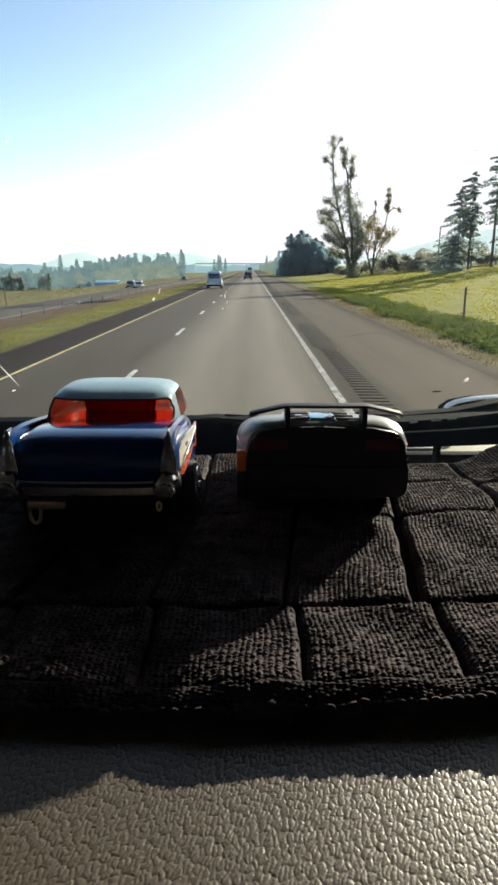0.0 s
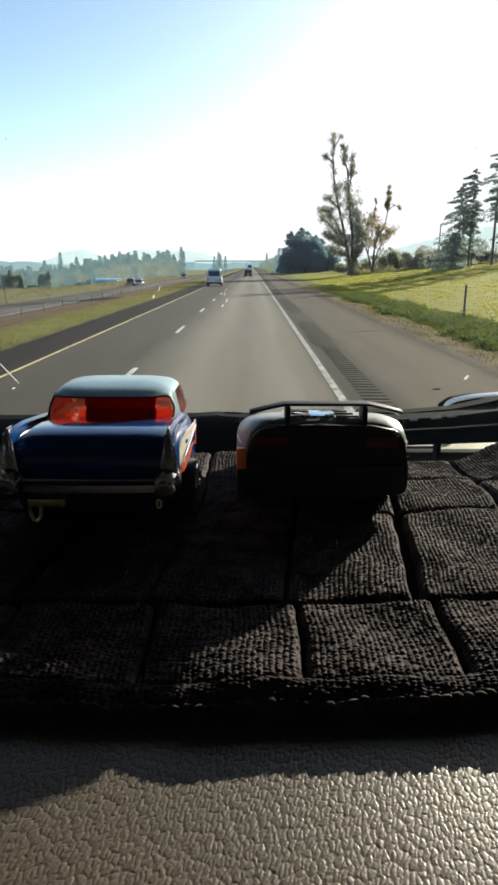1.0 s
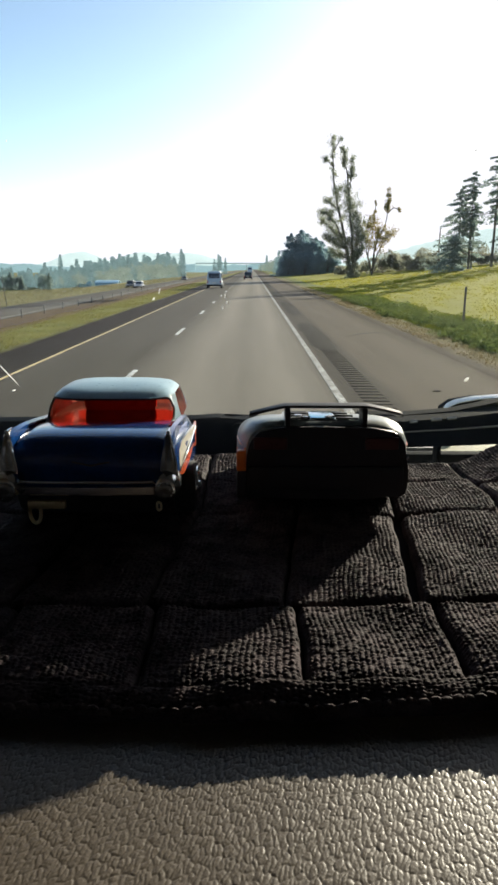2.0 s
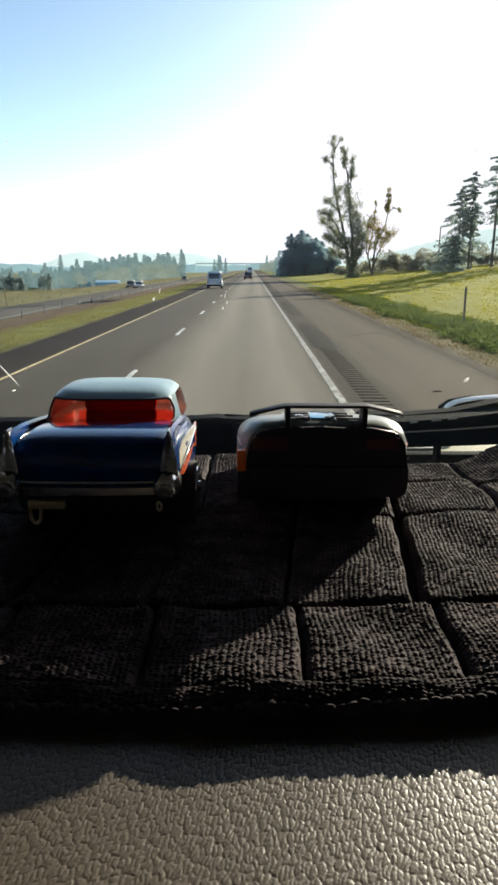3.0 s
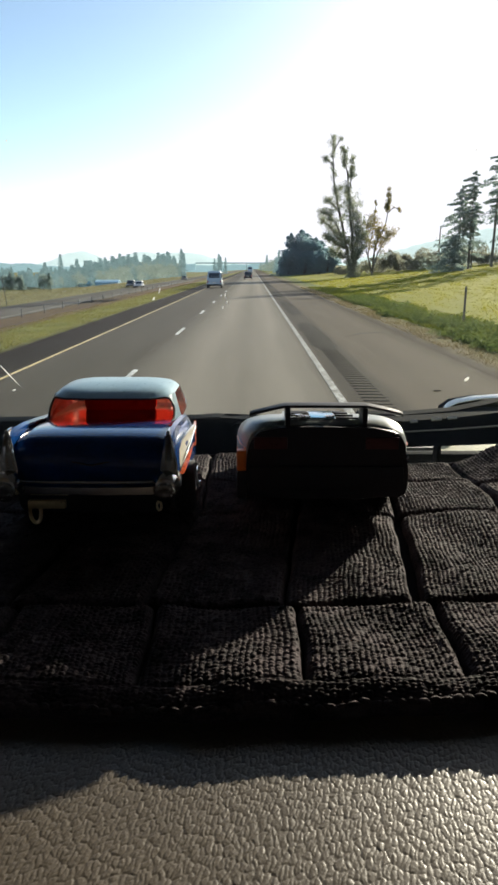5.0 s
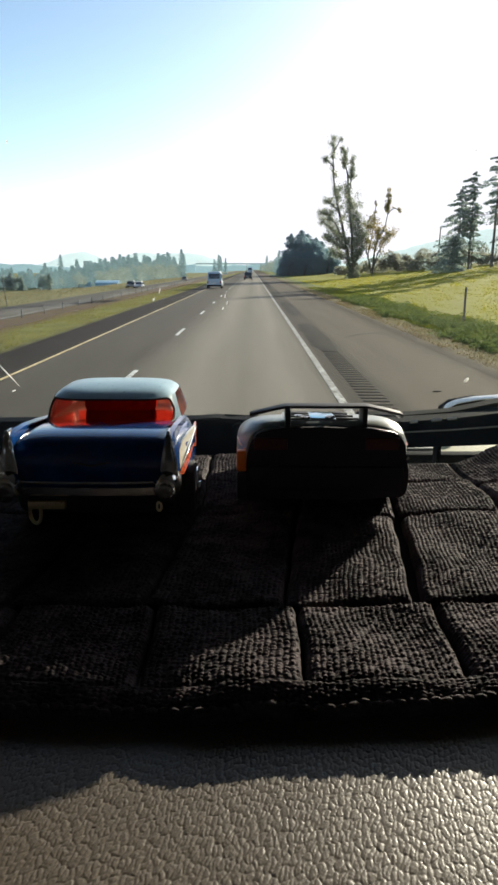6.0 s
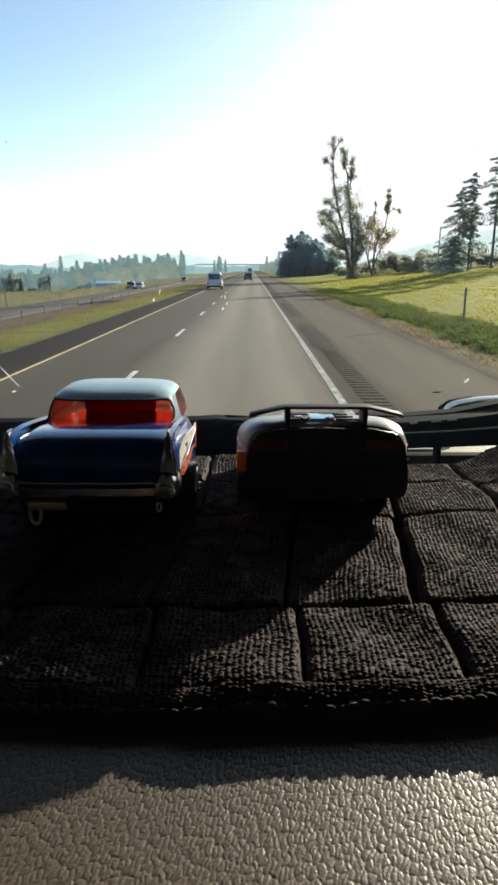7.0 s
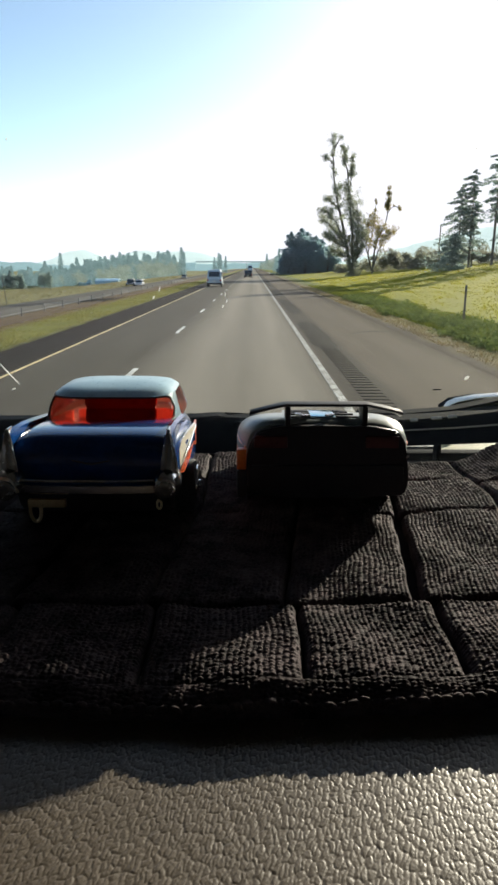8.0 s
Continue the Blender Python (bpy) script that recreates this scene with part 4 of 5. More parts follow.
def mat_warp(x, y):
    dx = np.where(y > .2085, -.005 + .011 * np.clip((y - .2085) / .09, 0, 1.2), 0) * smooth01(y, .2075, .2095)
    dy = .008 * smooth01(x, .015, .10) * (1 - .8 * smooth01(y, .16, .27)) + .0007 * np.sin(x * 70) + .0004 * np.sin(x * 190 + 1)
    dy = dy - .008 * smooth01(y, .345, .404) * smooth01(x, .065, .085) * (1 - smooth01(x, .112, .150))
    return x + dx + .0003 * np.sin(y * 210 + x * 30), y + dy


def mat_lift(x, y):
    z = .0012 * np.sin(x * 61 + 1.0) * np.sin(y * 47) + .0006 * np.sin(x * 140 + y * 90)
    z = z + .018 * smooth01(x, .122, .19) * smooth01(y, .275, .41) - .0045 * smooth01(x, .070, .095) * (1 - smooth01(x, .115, .145)) * smooth01(y, .345, .39)
    near = 1 - smooth01(y, .165, .2)
    return z + near * (.0003 + .0014 * smooth01(x, .02, .08) + .0004 * smooth01(-x, .030, .070))


def rnd(a0, b0, k=0.0):
    h = np.sin(a0 * 12.9898 + b0 * 78.233 + k * 37.7) * 43758.5453
    return h - np.floor(h)


def stitches(x, y, pitch=.0019):
    """Relief of the knit: ribs of slanted loops, uneven as hand-knit yarn is."""
    x = x + .0004 * np.sin(y * 90 + x * 40) + .0003 * np.sin(x * 330)
    u = x / pitch
    col = np.floor(u)
    v = y / (pitch * .86) + .5 * (col % 2) + .25 * np.sin(col * 1.9)
    row = np.floor(v)
    h, h2 = rnd(col, row), rnd(col, row, 1.0)
    a0 = np.where(col % 2 == 0, .55, -.55) + (h2 - .5) * .5
    du, dv = u - col - .5 + (h - .5) * .42, v - row - .5 + (h2 - .5) * .46
    p, q = du * np.cos(a0) + dv * np.sin(a0), -du * np.sin(a0) + dv * np.cos(a0)
    loop = np.sqrt(np.clip(1 - (p / .50) ** 2 - (q / .58) ** 2, 0, 1)) * (.22 + .78 * h)
    fuzz = .12 * np.sin(x * 9000 + y * 5200) * np.sin(y * 8100 - x * 2300)
    return loop * (1 + fuzz)


def pad(x0, x1, y0, y1, step, left=.0003, right=.0003):
    gap = .0003
    x0, x1 = x0 + left - gap, x1 - right + gap
    X, Y = np.meshgrid(np.linspace(x0 + gap, x1 - gap, int((x1 - x0) / step)), np.linspace(y0 + gap, y1 - gap, int((y1 - y0) / step)))
    ex = np.minimum(X - x0 - gap, x1 - gap - X) / .0034
    ey = np.minimum(Y - y0 - gap, y1 - gap - Y) / .0030
    edge = np.sqrt(np.clip(1 - (1 - np.clip(ex, 0, 1)) ** 2, 0, 1)) * np.sqrt(np.clip(1 - (1 - np.clip(ey, 0, 1)) ** 2, 0, 1))
    z = -.0052 + .0044 * edge + .0010 * stitches(X, Y) * (.3 + .7 * edge) + mat_lift(X, Y)
    wx, wy = mat_warp(X, Y)
    return quad_mesh("pad", np.stack([wx, wy, z], -1).reshape(-1, 3), grid_faces(X.shape[1], X.shape[0]), M_KNIT, True)


WIDE = {(5, 1): .0020, (5, 0): .0007, (6, 0): .0010, (6, 1): .0010, (6, 2): .0012}   # seams that gape
for j in range(4):
    for i in range(8):
        step = .00032 if COLS[i + 1] > -.06 and COLS[i] < .16 else .0007
        o = new("pad", pad(COLS[i], COLS[i + 1], ROWS[j], ROWS[j + 1], step, WIDE.get((i, j), .0003), WIDE.get((i + 1, j), .0003)))
        o.parent = mat_thing
# hem along the near edge, rolled down to the dashboard
hx, hv = np.meshgrid(np.arange(-.181, .222, .0004), np.linspace(0, 1, 36))
wx, wy = mat_warp(hx, np.full_like(hx, .1612))
hz = .0002 - (.0027 - .0014 * smooth01(hx, .02, .07)) * hv ** 1.6 + mat_lift(hx, np.full_like(hx, .1612)) * (1 - .5 * hv)
hb = .0012 * stitches(hx, .01 + hv * .0095) * np.sin(np.pi * np.clip(hv, .05, .95)) ** .4
skirt = np.linspace(0, 1, 5)[1:, None]
px_, py_, pz_ = wx, wy - .0074 * hv - hb * .3 * hv, hz + hb * .8
px_ = np.concatenate([px_, np.repeat(px_[-1:], 4, 0)])
py_ = np.concatenate([py_, py_[-1:] + .0012 * skirt])
pz_ = np.concatenate([pz_, pz_[-1:] * (1 - skirt) - .0078 * skirt])
hem = new("hem", quad_mesh("hem", np.stack([px_, py_, pz_], -1).reshape(-1, 3), grid_faces(px_.shape[1], px_.shape[0]), M_KNIT, True))
hem.parent = mat_thing
loop_bm = bmesh.new()
tube(loop_bm, [(-.0019, .0005, -.0004), (-.0013, .0002, .0002), (-.0005, 0, .0006), (.0005, 0, .0006), (.0013, -.0002, .0002), (.0019, -.0005, -.0004)], [.0003, .0008, .00095, .00095, .0008, .0003], 8)
loop_me = finish("edge_loop", loop_bm, M_KNIT)
rl = random.Random(2)
for k in range(110):
    x = -.15 + k * .0033
    ex, ey = mat_warp(np.array(x), np.array(.1612))
    o = new("edge_loop", loop_me)
    o.parent = mat_thing
    o.matrix_basis = pose(float(ex), float(ey) - .0076 + rl.uniform(-.0005, .0005), -.0028 + .0014 * float(smooth01(x, .02, .07)) + .5 * float(mat_lift(x, .1612)) + rl.uniform(-.0003, .0006), rl.uniform(-20, 20), rl.uniform(-12, 12), rl.uniform(-14, 26))
    ex, ey = mat_warp(np.array(x), np.array(.404))
    o = new("edge_loop", loop_me)
    o.parent = mat_thing
    o.matrix_basis = pose(float(ex), float(ey) + rl.uniform(-.0004, .0004), -.003 + float(mat_lift(x, .404)) + rl.uniform(-.0004, .0004), 0, 0, rl.uniform(-20, 20))
bx, by = np.meshgrid(np.linspace(-.181, .222, 90), np.linspace(.1608, .404, 60))
wx, wy = mat_warp(bx, by)
bz = -.0068 + mat_lift(bx, by)
nb = bx.size
co = np.concatenate([np.stack([wx, wy, bz], -1).reshape(-1, 3), np.stack([wx, wy, np.full_like(bz, -.0076)], -1).reshape(-1, 3)])
gf = grid_faces(90, 60)
backing = new("backing", quad_mesh("backing", co, np.concatenate([gf, gf[:, ::-1] + nb]), M_SEAM_SHADE, True))
backing.parent = mat_thing

# cab shell: closes the place round and behind, with a windscreen opening in front and side window openings; added
# panels narrow them to cut sky light
shell = cab_thing("cab", "grey lined truck cab round the dashboard", "truck cab", "structure")
for nm, c, s in (("cab_roof", (0, -.62, .83), (2.1, 1.7, .05)), ("cab_back_wall", (0, -1.45, -.2), (2.1, .05, 2.1)), ("cab_floor", (0, -.55, -1.05), (2.1, 1.85, .05)),
                 ("firewall", (0, .46, -.66), (2.1, .05, .86)), ("defroster_ledge", (0, .58, -.125), (1.9, .28, .05)), ("windscreen_header", (0, .26, .79), (2.1, .1, .1))):
    part(nm, one_box(c, s, .008), M_DASHBACK if nm == "defroster_ledge" else M_LINING, shell)
# unseen panel just above the view, keeps upper sky light off the dashboard
bm = bmesh.new()
loft(bm, [[(x, .615 - .45 * (z - .065) + dy, z) for z, dy in ((.302, 0), (.302, -.05), (.82, -.05), (.82, 0))] for x in (-1.0, 1.0)])
part("header_sky_block", bm, M_LINING, shell)
for s in (-1, 1):
    part("door_panel", one_box((s * 1.02, -.5, -.62), (.06, 1.9, .86), .01), M_LINING, shell)
    # unseen walls that leave small side openings, sized for the fill light
    part("door_light_block", one_box((s * 1.02, .04, .3), (.06, 1.02, 1.05), .01), M_LINING, shell)
    part("door_light_block", one_box((s * 1.02, -1.09, .3), (.06, .72, 1.05), .01), M_LINING, shell)
    part("window_light_block", one_box((s * 1.02, -.60, .62), (.06, .49, .40), .01), M_LINING, shell)
    part("window_light_block", one_box((s * 1.02, -.60, -.02), (.06, .49, .12), .01), M_LINING, shell)
    part("window_header", one_box((s * 1.02, -.2, .77), (.06, .9, .1), .01), M_LINING, shell)
    # unseen side panel, added to cut sky light through the windscreen
    bm = bmesh.new()
    loft(bm, [[(s * x, .62 - .45 * (z - .065) + dy, z) for x, dy in ((.56 if s > 0 else .32, 0), (.56 if s > 0 else .32, -.04), (1.0, -.04), (1.0, 0))] for z in (-.09, .36, .80)])
    part("side_sky_block", bm, M_LINING, shell)
    bm = bmesh.new()
    tube(bm, [(s * 1.0, .70, -.2), (s * .98, .48, .3), (s * .96, .25, .82)], [.045, .04, .045], 10)
    part("pillar", bm, M_LINING, shell)
    # seats out of view, added as warm reflectors behind the toys
    seat = cab_thing("seat", "unseen tan truck seat that bounces warm light forwards", "seat")
    part("cushion", one_box((s * .55, -.55, -.55), (.52, .5, .16), .04), M_SEAT_BOUNCE, seat)
    part("backrest", one_box((s * .55, -.85, -.12), (.5, .14, .8), .05, Euler((-.15, 0, 0)).to_matrix()), M_SEAT_BOUNCE, seat)
    part("base", one_box((s * .55, -.55, -.83), (.4, .4, .4), .02), M_TRIM, seat)

# painted outer skin of the cab
for nm, c, s_ in (("roof_skin", (0, -.62, .870), (2.16, 1.76, .03)), ("back_skin", (0, -1.492, -.2), (2.16, .03, 2.1))):
    part(nm, one_box(c, s_, .012), M_HOOD, shell)
for s in (-1, 1):
    for c, s_ in (((-.5, -.62), (1.95, .86)), ((.04, .33), (1.02, 1.05)), ((-1.10, .33), (.78, 1.05)), ((-.60, .62), (.24, .42)), ((-.60, -.02), (.24, .12))):
        part("door_skin", one_box((s * 1.068, c[0], c[1]), (.028, s_[0], s_[1]), .006), M_HOOD, shell)

# windscreen and its marks; the pane leans back by 0.45 of its height
screen = cab_thing("windscreen", "clear truck windscreen with a few chips and scratches", "windscreen", "structure")
K = .45


def on_pane(x, z, out=0.0):
    """A point of the inner face; x across, z above the mat."""
    return Vector((x, .64 - K * (z - .065) + out, z))


bm = bmesh.new()
loft(bm, [[on_pane(sx, -.115), on_pane(sx, -.115, .006), on_pane(sx, .78, .006), on_pane(sx, .78)] for sx in (-.95, -.5, 0, .5, .95)])
pane = part("pane", bm, M_PANE, screen, smooth=False)
pane.visible_shadow = False
for x0, z0, x1, z1, w in ((-.2600, .0215, -.2440, -.0040, .0011), (-.2535, -.0100, -.2490, -.0085, .0016), (.2200, .0015, .2234, .0060, .0032), (-.2010, .2140, -.1998, .2160, .0012),
                          (.1820, .2076, .1832, .2090, .0010), (-.0948, .0855, -.0930, .0885, .0016), (-.0885, .0920, -.0868, .0970, .0009), (-.0262, .0880, -.0258, .0920, .0008), (-.0290, .0770, -.0278, .0800, .0008), (-.0250, .0820, -.0238, .0850, .0009)):
    bm = bmesh.new()
    a0, b0 = on_pane(x0, z0, -.0005), on_pane(x1, z1, -.0005)
    tube(bm, [a0, a0.lerp(b0, .3), a0.lerp(b0, .7), b0], [w * .15, w * .5, w * .45, w * .12], 6)
    part("chip", bm, M_CHIP, screen, "pale chip in the glass")

bm = bmesh.new()
a0, b0 = on_pane(.1890, -.0096, -.0005), on_pane(.1985, -.0094, -.0005)
tube(bm, [a0, a0.lerp(b0, .3), a0.lerp(b0, .7), b0], [.0003, .0008, .0007, .0003], 6)
part("speck", bm, M_TRIM, screen, "dark speck stuck on the glass")

# wiper linkage and cowl outside the glass
wiper = cab_thing("wiper", "black windscreen wiper arm and blade at rest", "wiper")


def bar(pts_top, pts_bot, y0, y1, bevel=.002, scale=1.0):
    """A plate whose outline runs along the two edges, with thickness from y0 to y1."""
    ring = [(x * s, .115 + (z - .115) * s) for s in (scale,) for x, z in (*pts_top, *pts_bot[::-1])]
    bm = bmesh.new()
    loft(bm, [[(x, y0, z) for x, z in ring], [(x, y1, z) for x, z in ring]])
    bmesh.ops.bevel(bm, geom=bm.edges[:], offset=bevel, segments=2, affect="EDGES")
    return bm


part("cowl", bar([(-.62, -.030), (-.06, -.0236), (-.03, -.0214), (-.026, -.0240), (0, -.0236), (.06, -.0250)], [(-.62, -.09), (-.06, -.09), (0, -.09), (.06, -.09)], .735, .76, .002, 1.225), M_TRIM, wiper)
part("arm", bar([(.05, -.0262), (.143, -.0252), (.19, -.0220), (.2326, -.0165), (.36, -.004)], [(.05, -.0555), (.143, -.0510), (.19, -.0492), (.2344, -.0475), (.36, -.040)], .735, .765, .002, 1.225), M_TRIM, wiper)
part("blade", bar([(.10, -.0180), (.143, -.0190), (.19, -.0150), (.2326, -.006), (.36, .014)], [(.10, -.026), (.143, -.0285), (.19, -.0262), (.2326, -.0215), (.36, -.009)], .765, .785, .0015, 1.275), M_TRIM, wiper)
# light glints on the arm, made as small grey plates
for x, z, w in ((.187, -.0585, .009), (.213, -.0560, .012), (.231, -.0543, .011)):
    part("clip", one_box((x, .7335, z + .0020), (w, .005, .0010), .0003, Euler((.5, -.10, 0)).to_matrix()), M_STEEL, wiper, "small grey plate for a glint")
# the highlight along the arm, painted as a pale strip
bm = bmesh.new()
tube(bm, [(.155, .7345, -.0710), (.175, .7345, -.0694), (.2328, .7345, -.0663), (.2871, .7345, -.0620), (.36, .7345, -.055)], [.0004, .0009, .0010, .0011, .0011], 6)
part("ridge", bm, M_STEEL, wiper, "pale strip for the highlight along the arm")
bm = bmesh.new()
tube(bm, [(-.016, .725, -.066), (-.016, .74, -.065)], [.009, .008], 14)
part("pivot", bm, M_TRIM, wiper)
part("bracket", one_box((.233, .79, -.10), (.005, .02, .05), .001), M_TRIM, wiper)

# truck nose outside the glass, and the rest of the truck down to its wheels
nose = cab_thing("truck", "cream painted truck carrying the cab along the highway", "truck")
bm = bmesh.new()
loft(bm, [[(x, y, z - .03 * (x / .9) ** 4) for x in np.linspace(-.9, .9, 13)] + [(x, y, -1.0) for x in np.linspace(.9, -.9, 13)] for y, z in ((.86, -.130), (1.0, -.139), (1.15, -.165), (1.3, -.23), (1.6, -.44), (1.72, -.62))])
part("bonnet", bm, M_HOOD, nose)
# added plate that greys the bonnet's left part; no such panel known
bm = bmesh.new()
loft(bm, [[(x, y, z + .005) for x in np.linspace(.08, .292 * y, 6)] + [(x, y, z - .004) for x in np.linspace(.292 * y, .08, 6)] for y, z in ((.868, -.1306), (1.0, -.139), (1.15, -.165), (1.26, -.212))])
part("grey_patch", bm, M_STEEL, nose, "added grey plate on the bonnet")
bm = bmesh.new()
loft(bm, [[(x, 1.475, z - .003), (x, 1.473, z - .001), (x, 1.477, z + .001), (x, 1.500, z + .002), (x, 1.500, z - .003)] for x, z in ((.450, -.203), (.458, -.192), (.475, -.184), (.52, -.1755), (.58, -.171), (.72, -.172), (.85, -.205))])
part("fender_rim", bm, M_WHITEPAINT, nose, "white painted fender top")
bm = bmesh.new()
loft(bm, [[(.455, y, -.21), (.478, y, -.193), (.53, y, -.183), (.72, y, -.180), (.85, y, -.22), (.85, y, -.9), (.455, y, -.9)] for y in (1.497, 1.56)])
part("fender", bm, M_TRIM, nose, "dark fender face")
bm = bmesh.new()
tube(bm, [(.277, .93, -.128), (.290, .93, -.124), (.300, .93, -.122)], [.003, .010, .005], 10)
part("washer_nozzle", bm, M_CHROME, nose)
# added dark strip, hides the bonnet's pale near end
part("cowl_dark_strip", one_box((0, .846, -.2505), (1.8, .02, .25), .003), M_TRIM, nose)
part("grille", one_box((0, 1.735, -1.0), (.9, .05, .6), .02), M_CHROME, nose)
part("bumper", one_box((0, 1.80, -1.62), (2.2, .2, .36), .05), M_CHROME, nose)
part("side_skirt", one_box((0, .35, -1.28), (2.06, 2.6, .4), .04), M_HOOD, nose)
part("chassis", one_box((0, -1.2, -1.55), (.9, 5.8, .25), .03), M_TRIM, nose)
for s in (-1, 1):
    part("headlight", one_box((s * .78, 1.735, -.98), (.3, .06, .22), .03), M_CHROME, nose)
    for yy in (1.15, -2.6, -3.8):
        wh = part("wheel", disc_x(bmesh.new(), (s * .98, yy, .5 - MZ), .5, .3, 32), M_RUBBER, nose)
        part("rim", disc_x(bmesh.new(), (s * 1.02, yy, .5 - MZ), .3, .26, 20), M_STEEL, wh)


# ---------------------------------------------------------------- toy cars
def ring_y(y, cx, hw, z0, z1, n=32, px=.32, pz=.42):
    out = []
    for k in range(n):
        an = (k + .5) * math.tau / n
        c, s = math.cos(an), math.sin(an)
        out.append((cx + hw * math.copysign(abs(c) ** px, c), y, (z0 + z1) / 2 + (z1 - z0) / 2 * math.copysign(abs(s) ** pz, s)))
    return out


def toy_wheel(parent, x, y, r, w, side, rim_mat):
    wh = part("wheel", disc_x(bmesh.new(), (x, y, r), r, w, 32), M_RUBBER, parent)
    part("rim", disc_x(bmesh.new(), (x + side * w * .34, y, r), r * .80, w * .52, 24), rim_mat, wh)
    part("hub", disc_x(bmesh.new(), (x + side * w * .58, y, r), r * .22, w * .2, 12), M_CHROME, wh)
    return wh


sedan = thing("toy_car", "blue toy sedan with pale roof, red windows and chrome bumper", "toy car", CAB)
CX = -.0690
bm = bmesh.new()
loft(bm, [ring_y(.2648, CX, .0325, .0262, .0385), ring_y(.2654, CX, .0340, .0245, .0408), ring_y(.2668, CX, .0350, .0230, .0428), ring_y(.2700, CX, .0358, .021, .0445), ring_y(.2750, CX, .0364, .020, .0456), ring_y(.282, CX, .0372, .0185, .0459),
          ring_y(.292, CX, .0385, .017, .0455), ring_y(.304, CX, .0396, .017, .0440), ring_y(.318, CX, .0400, .017, .0422), ring_y(.345, CX - .002, .0370, .016, .0405), ring_y(.385, CX - .006, .0320, .015, .036), ring_y(.408, CX - .007, .0290, .015, .032), ring_y(.414, CX - .007, .025, .018, .029)])
body = part("body", bm, M_BLUE, sedan)
bm = bmesh.new()
tube(bm, [(CX - .008, .2647, .0352), (CX - .0005, .2645, .0336), (CX + .0005, .2645, .0336), (CX + .008, .2647, .0352)], [.0002, .0004, .0004, .0002], 6)
part("badge", bm, M_BLACKTOY, sedan, "faint dark badge on the boot")


def cabin_ring(z, n=56):
    """Outline of the cabin at height z: base, waist, eaves, roof."""
    zs = (.0400, .0480, .0538, .0560, .0575, .0581)
    hw, y0, y1 = (np.interp(z, zs, v) for v in ((.0340, .0320, .0303, .0276, .0220, .0120), (.3020, .3050, .3115, .3160, .3260, .3360), (.3760, .3700, .3620, .3580, .3520, .3460)))
    out = []
    for k in range(n):
        an = (k + .5) * math.tau / n
        c, s = math.cos(an), math.sin(an)
        out.append(Vector((CX - .0010 + hw * math.copysign(abs(c) ** .45, c), (y0 + y1) / 2 + (y1 - y0) / 2 * math.copysign(abs(s) ** .5, s), z)))
    return out


bm = bmesh.new()
loft(bm, [cabin_ring(z) for z in (.0536, .0550, .0561, .0569, .0576, .0580)])
part("roof", bm, M_PALEBLUE, sedan, "white roof tinted sky blue")


def cabin_panel(k0, k1, z0, z1, out=0.0, steps=5, n=56):
    """A piece of the cabin's skin from ring point k0 to k1; z0 and z1 are heights, or functions that give them along the ring."""
    low, high = (v if callable(v) else (lambda k, v=v: v) for v in (z0, z1))
    bm = bmesh.new()
    mid = Vector((CX, .3385, 0))
    grid = []
    for f in np.linspace(0, 1, steps):
        row = []
        for k in range(k0, k1 + 1):
            p = cabin_ring(low(k) + (high(k) - low(k)) * f, n)[k % n].copy()
            d = Vector((p.x - mid.x, p.y - mid.y, 0)).normalized()
            row.append(bm.verts.new(p + d * out))
        grid.append(row)
    for r0_, r1_ in zip(grid, grid[1:]):
        for i in range(len(r0_) - 1):
            bm.faces.new((r0_[i], r0_[i + 1], r1_[i + 1], r1_[i]))
    bmesh.ops.solidify(bm, geom=bm.faces[:], thickness=.0006)
    return bm


def pane_edge(k, up):
    """Lower or upper edge of the round-cornered rear window."""
    f = max(0.0, 1 - min(k - 31, 52 - k) / 3.0)
    rise = .0046 * (1 - math.sqrt(max(0.0, 1 - f * f)))
    return .0532 - rise if up else .0422 + rise


part("rear_window", cabin_panel(31, 52, lambda k: pane_edge(k, False), lambda k: pane_edge(k, True), -.0003), M_REDPANE, sedan, "red tinted rear window")
part("window_surround", cabin_panel(30, 53, lambda k: pane_edge(min(max(k, 31), 52), True), .0539, .0003, 3), M_PALEBLUE, sedan, "window surround tinted sky blue")
part("window_surround", cabin_panel(30, 53, .0402, lambda k: pane_edge(min(max(k, 31), 52), False), .0003, 3), M_PALEBLUE, sedan, "window surround tinted sky blue")
bm = bmesh.new()
seal = [(k, up) for up, ks in ((False, range(31, 53)), (True, range(52, 30, -1))) for k in ks]
pts = [cabin_ring(pane_edge(k, up))[k % 56] + Vector((0, -.0004, 0)) for k, up in seal]
tube(bm, pts + pts[:1], [.0005] * (len(pts) + 1), 6)
part("window_seal", bm, M_BLACKTOY, sedan, "black window seal")
part("front_window", cabin_panel(5, 22, .0405, .0538, -.0003), M_REDPANE, sedan, "red tinted front window")
part("side_window", cabin_panel(54, 59, .0405, .0538, -.0003), M_REDPANE, sedan, "red tinted side window")
part("side_window", cabin_panel(24, 29, .0405, .0538, -.0003), M_REDPANE, sedan, "red tinted side window")
for k0, k1 in ((29, 31), (52, 54)):
    part("roof_pillar", cabin_panel(k0, k1, .0402, .0538, .0004), M_PALEBLUE, sedan, "roof pillar tinted sky blue")
for k0, k1 in ((3, 5), (22, 24)):
    part("roof_pillar", cabin_panel(k0, k1, .0402, .0538, .0003), M_CHROME, sedan, "chrome window pillar")
bm = bmesh.new()
loft(bm, [ring_y(y, CX - .0033, hw, .038, z1, 28, .45, .5) for y, hw, z1 in ((.346, .0170, .0495), (.348, .0195, .0518), (.353, .0195, .0518), (.356, .0170, .0500))])
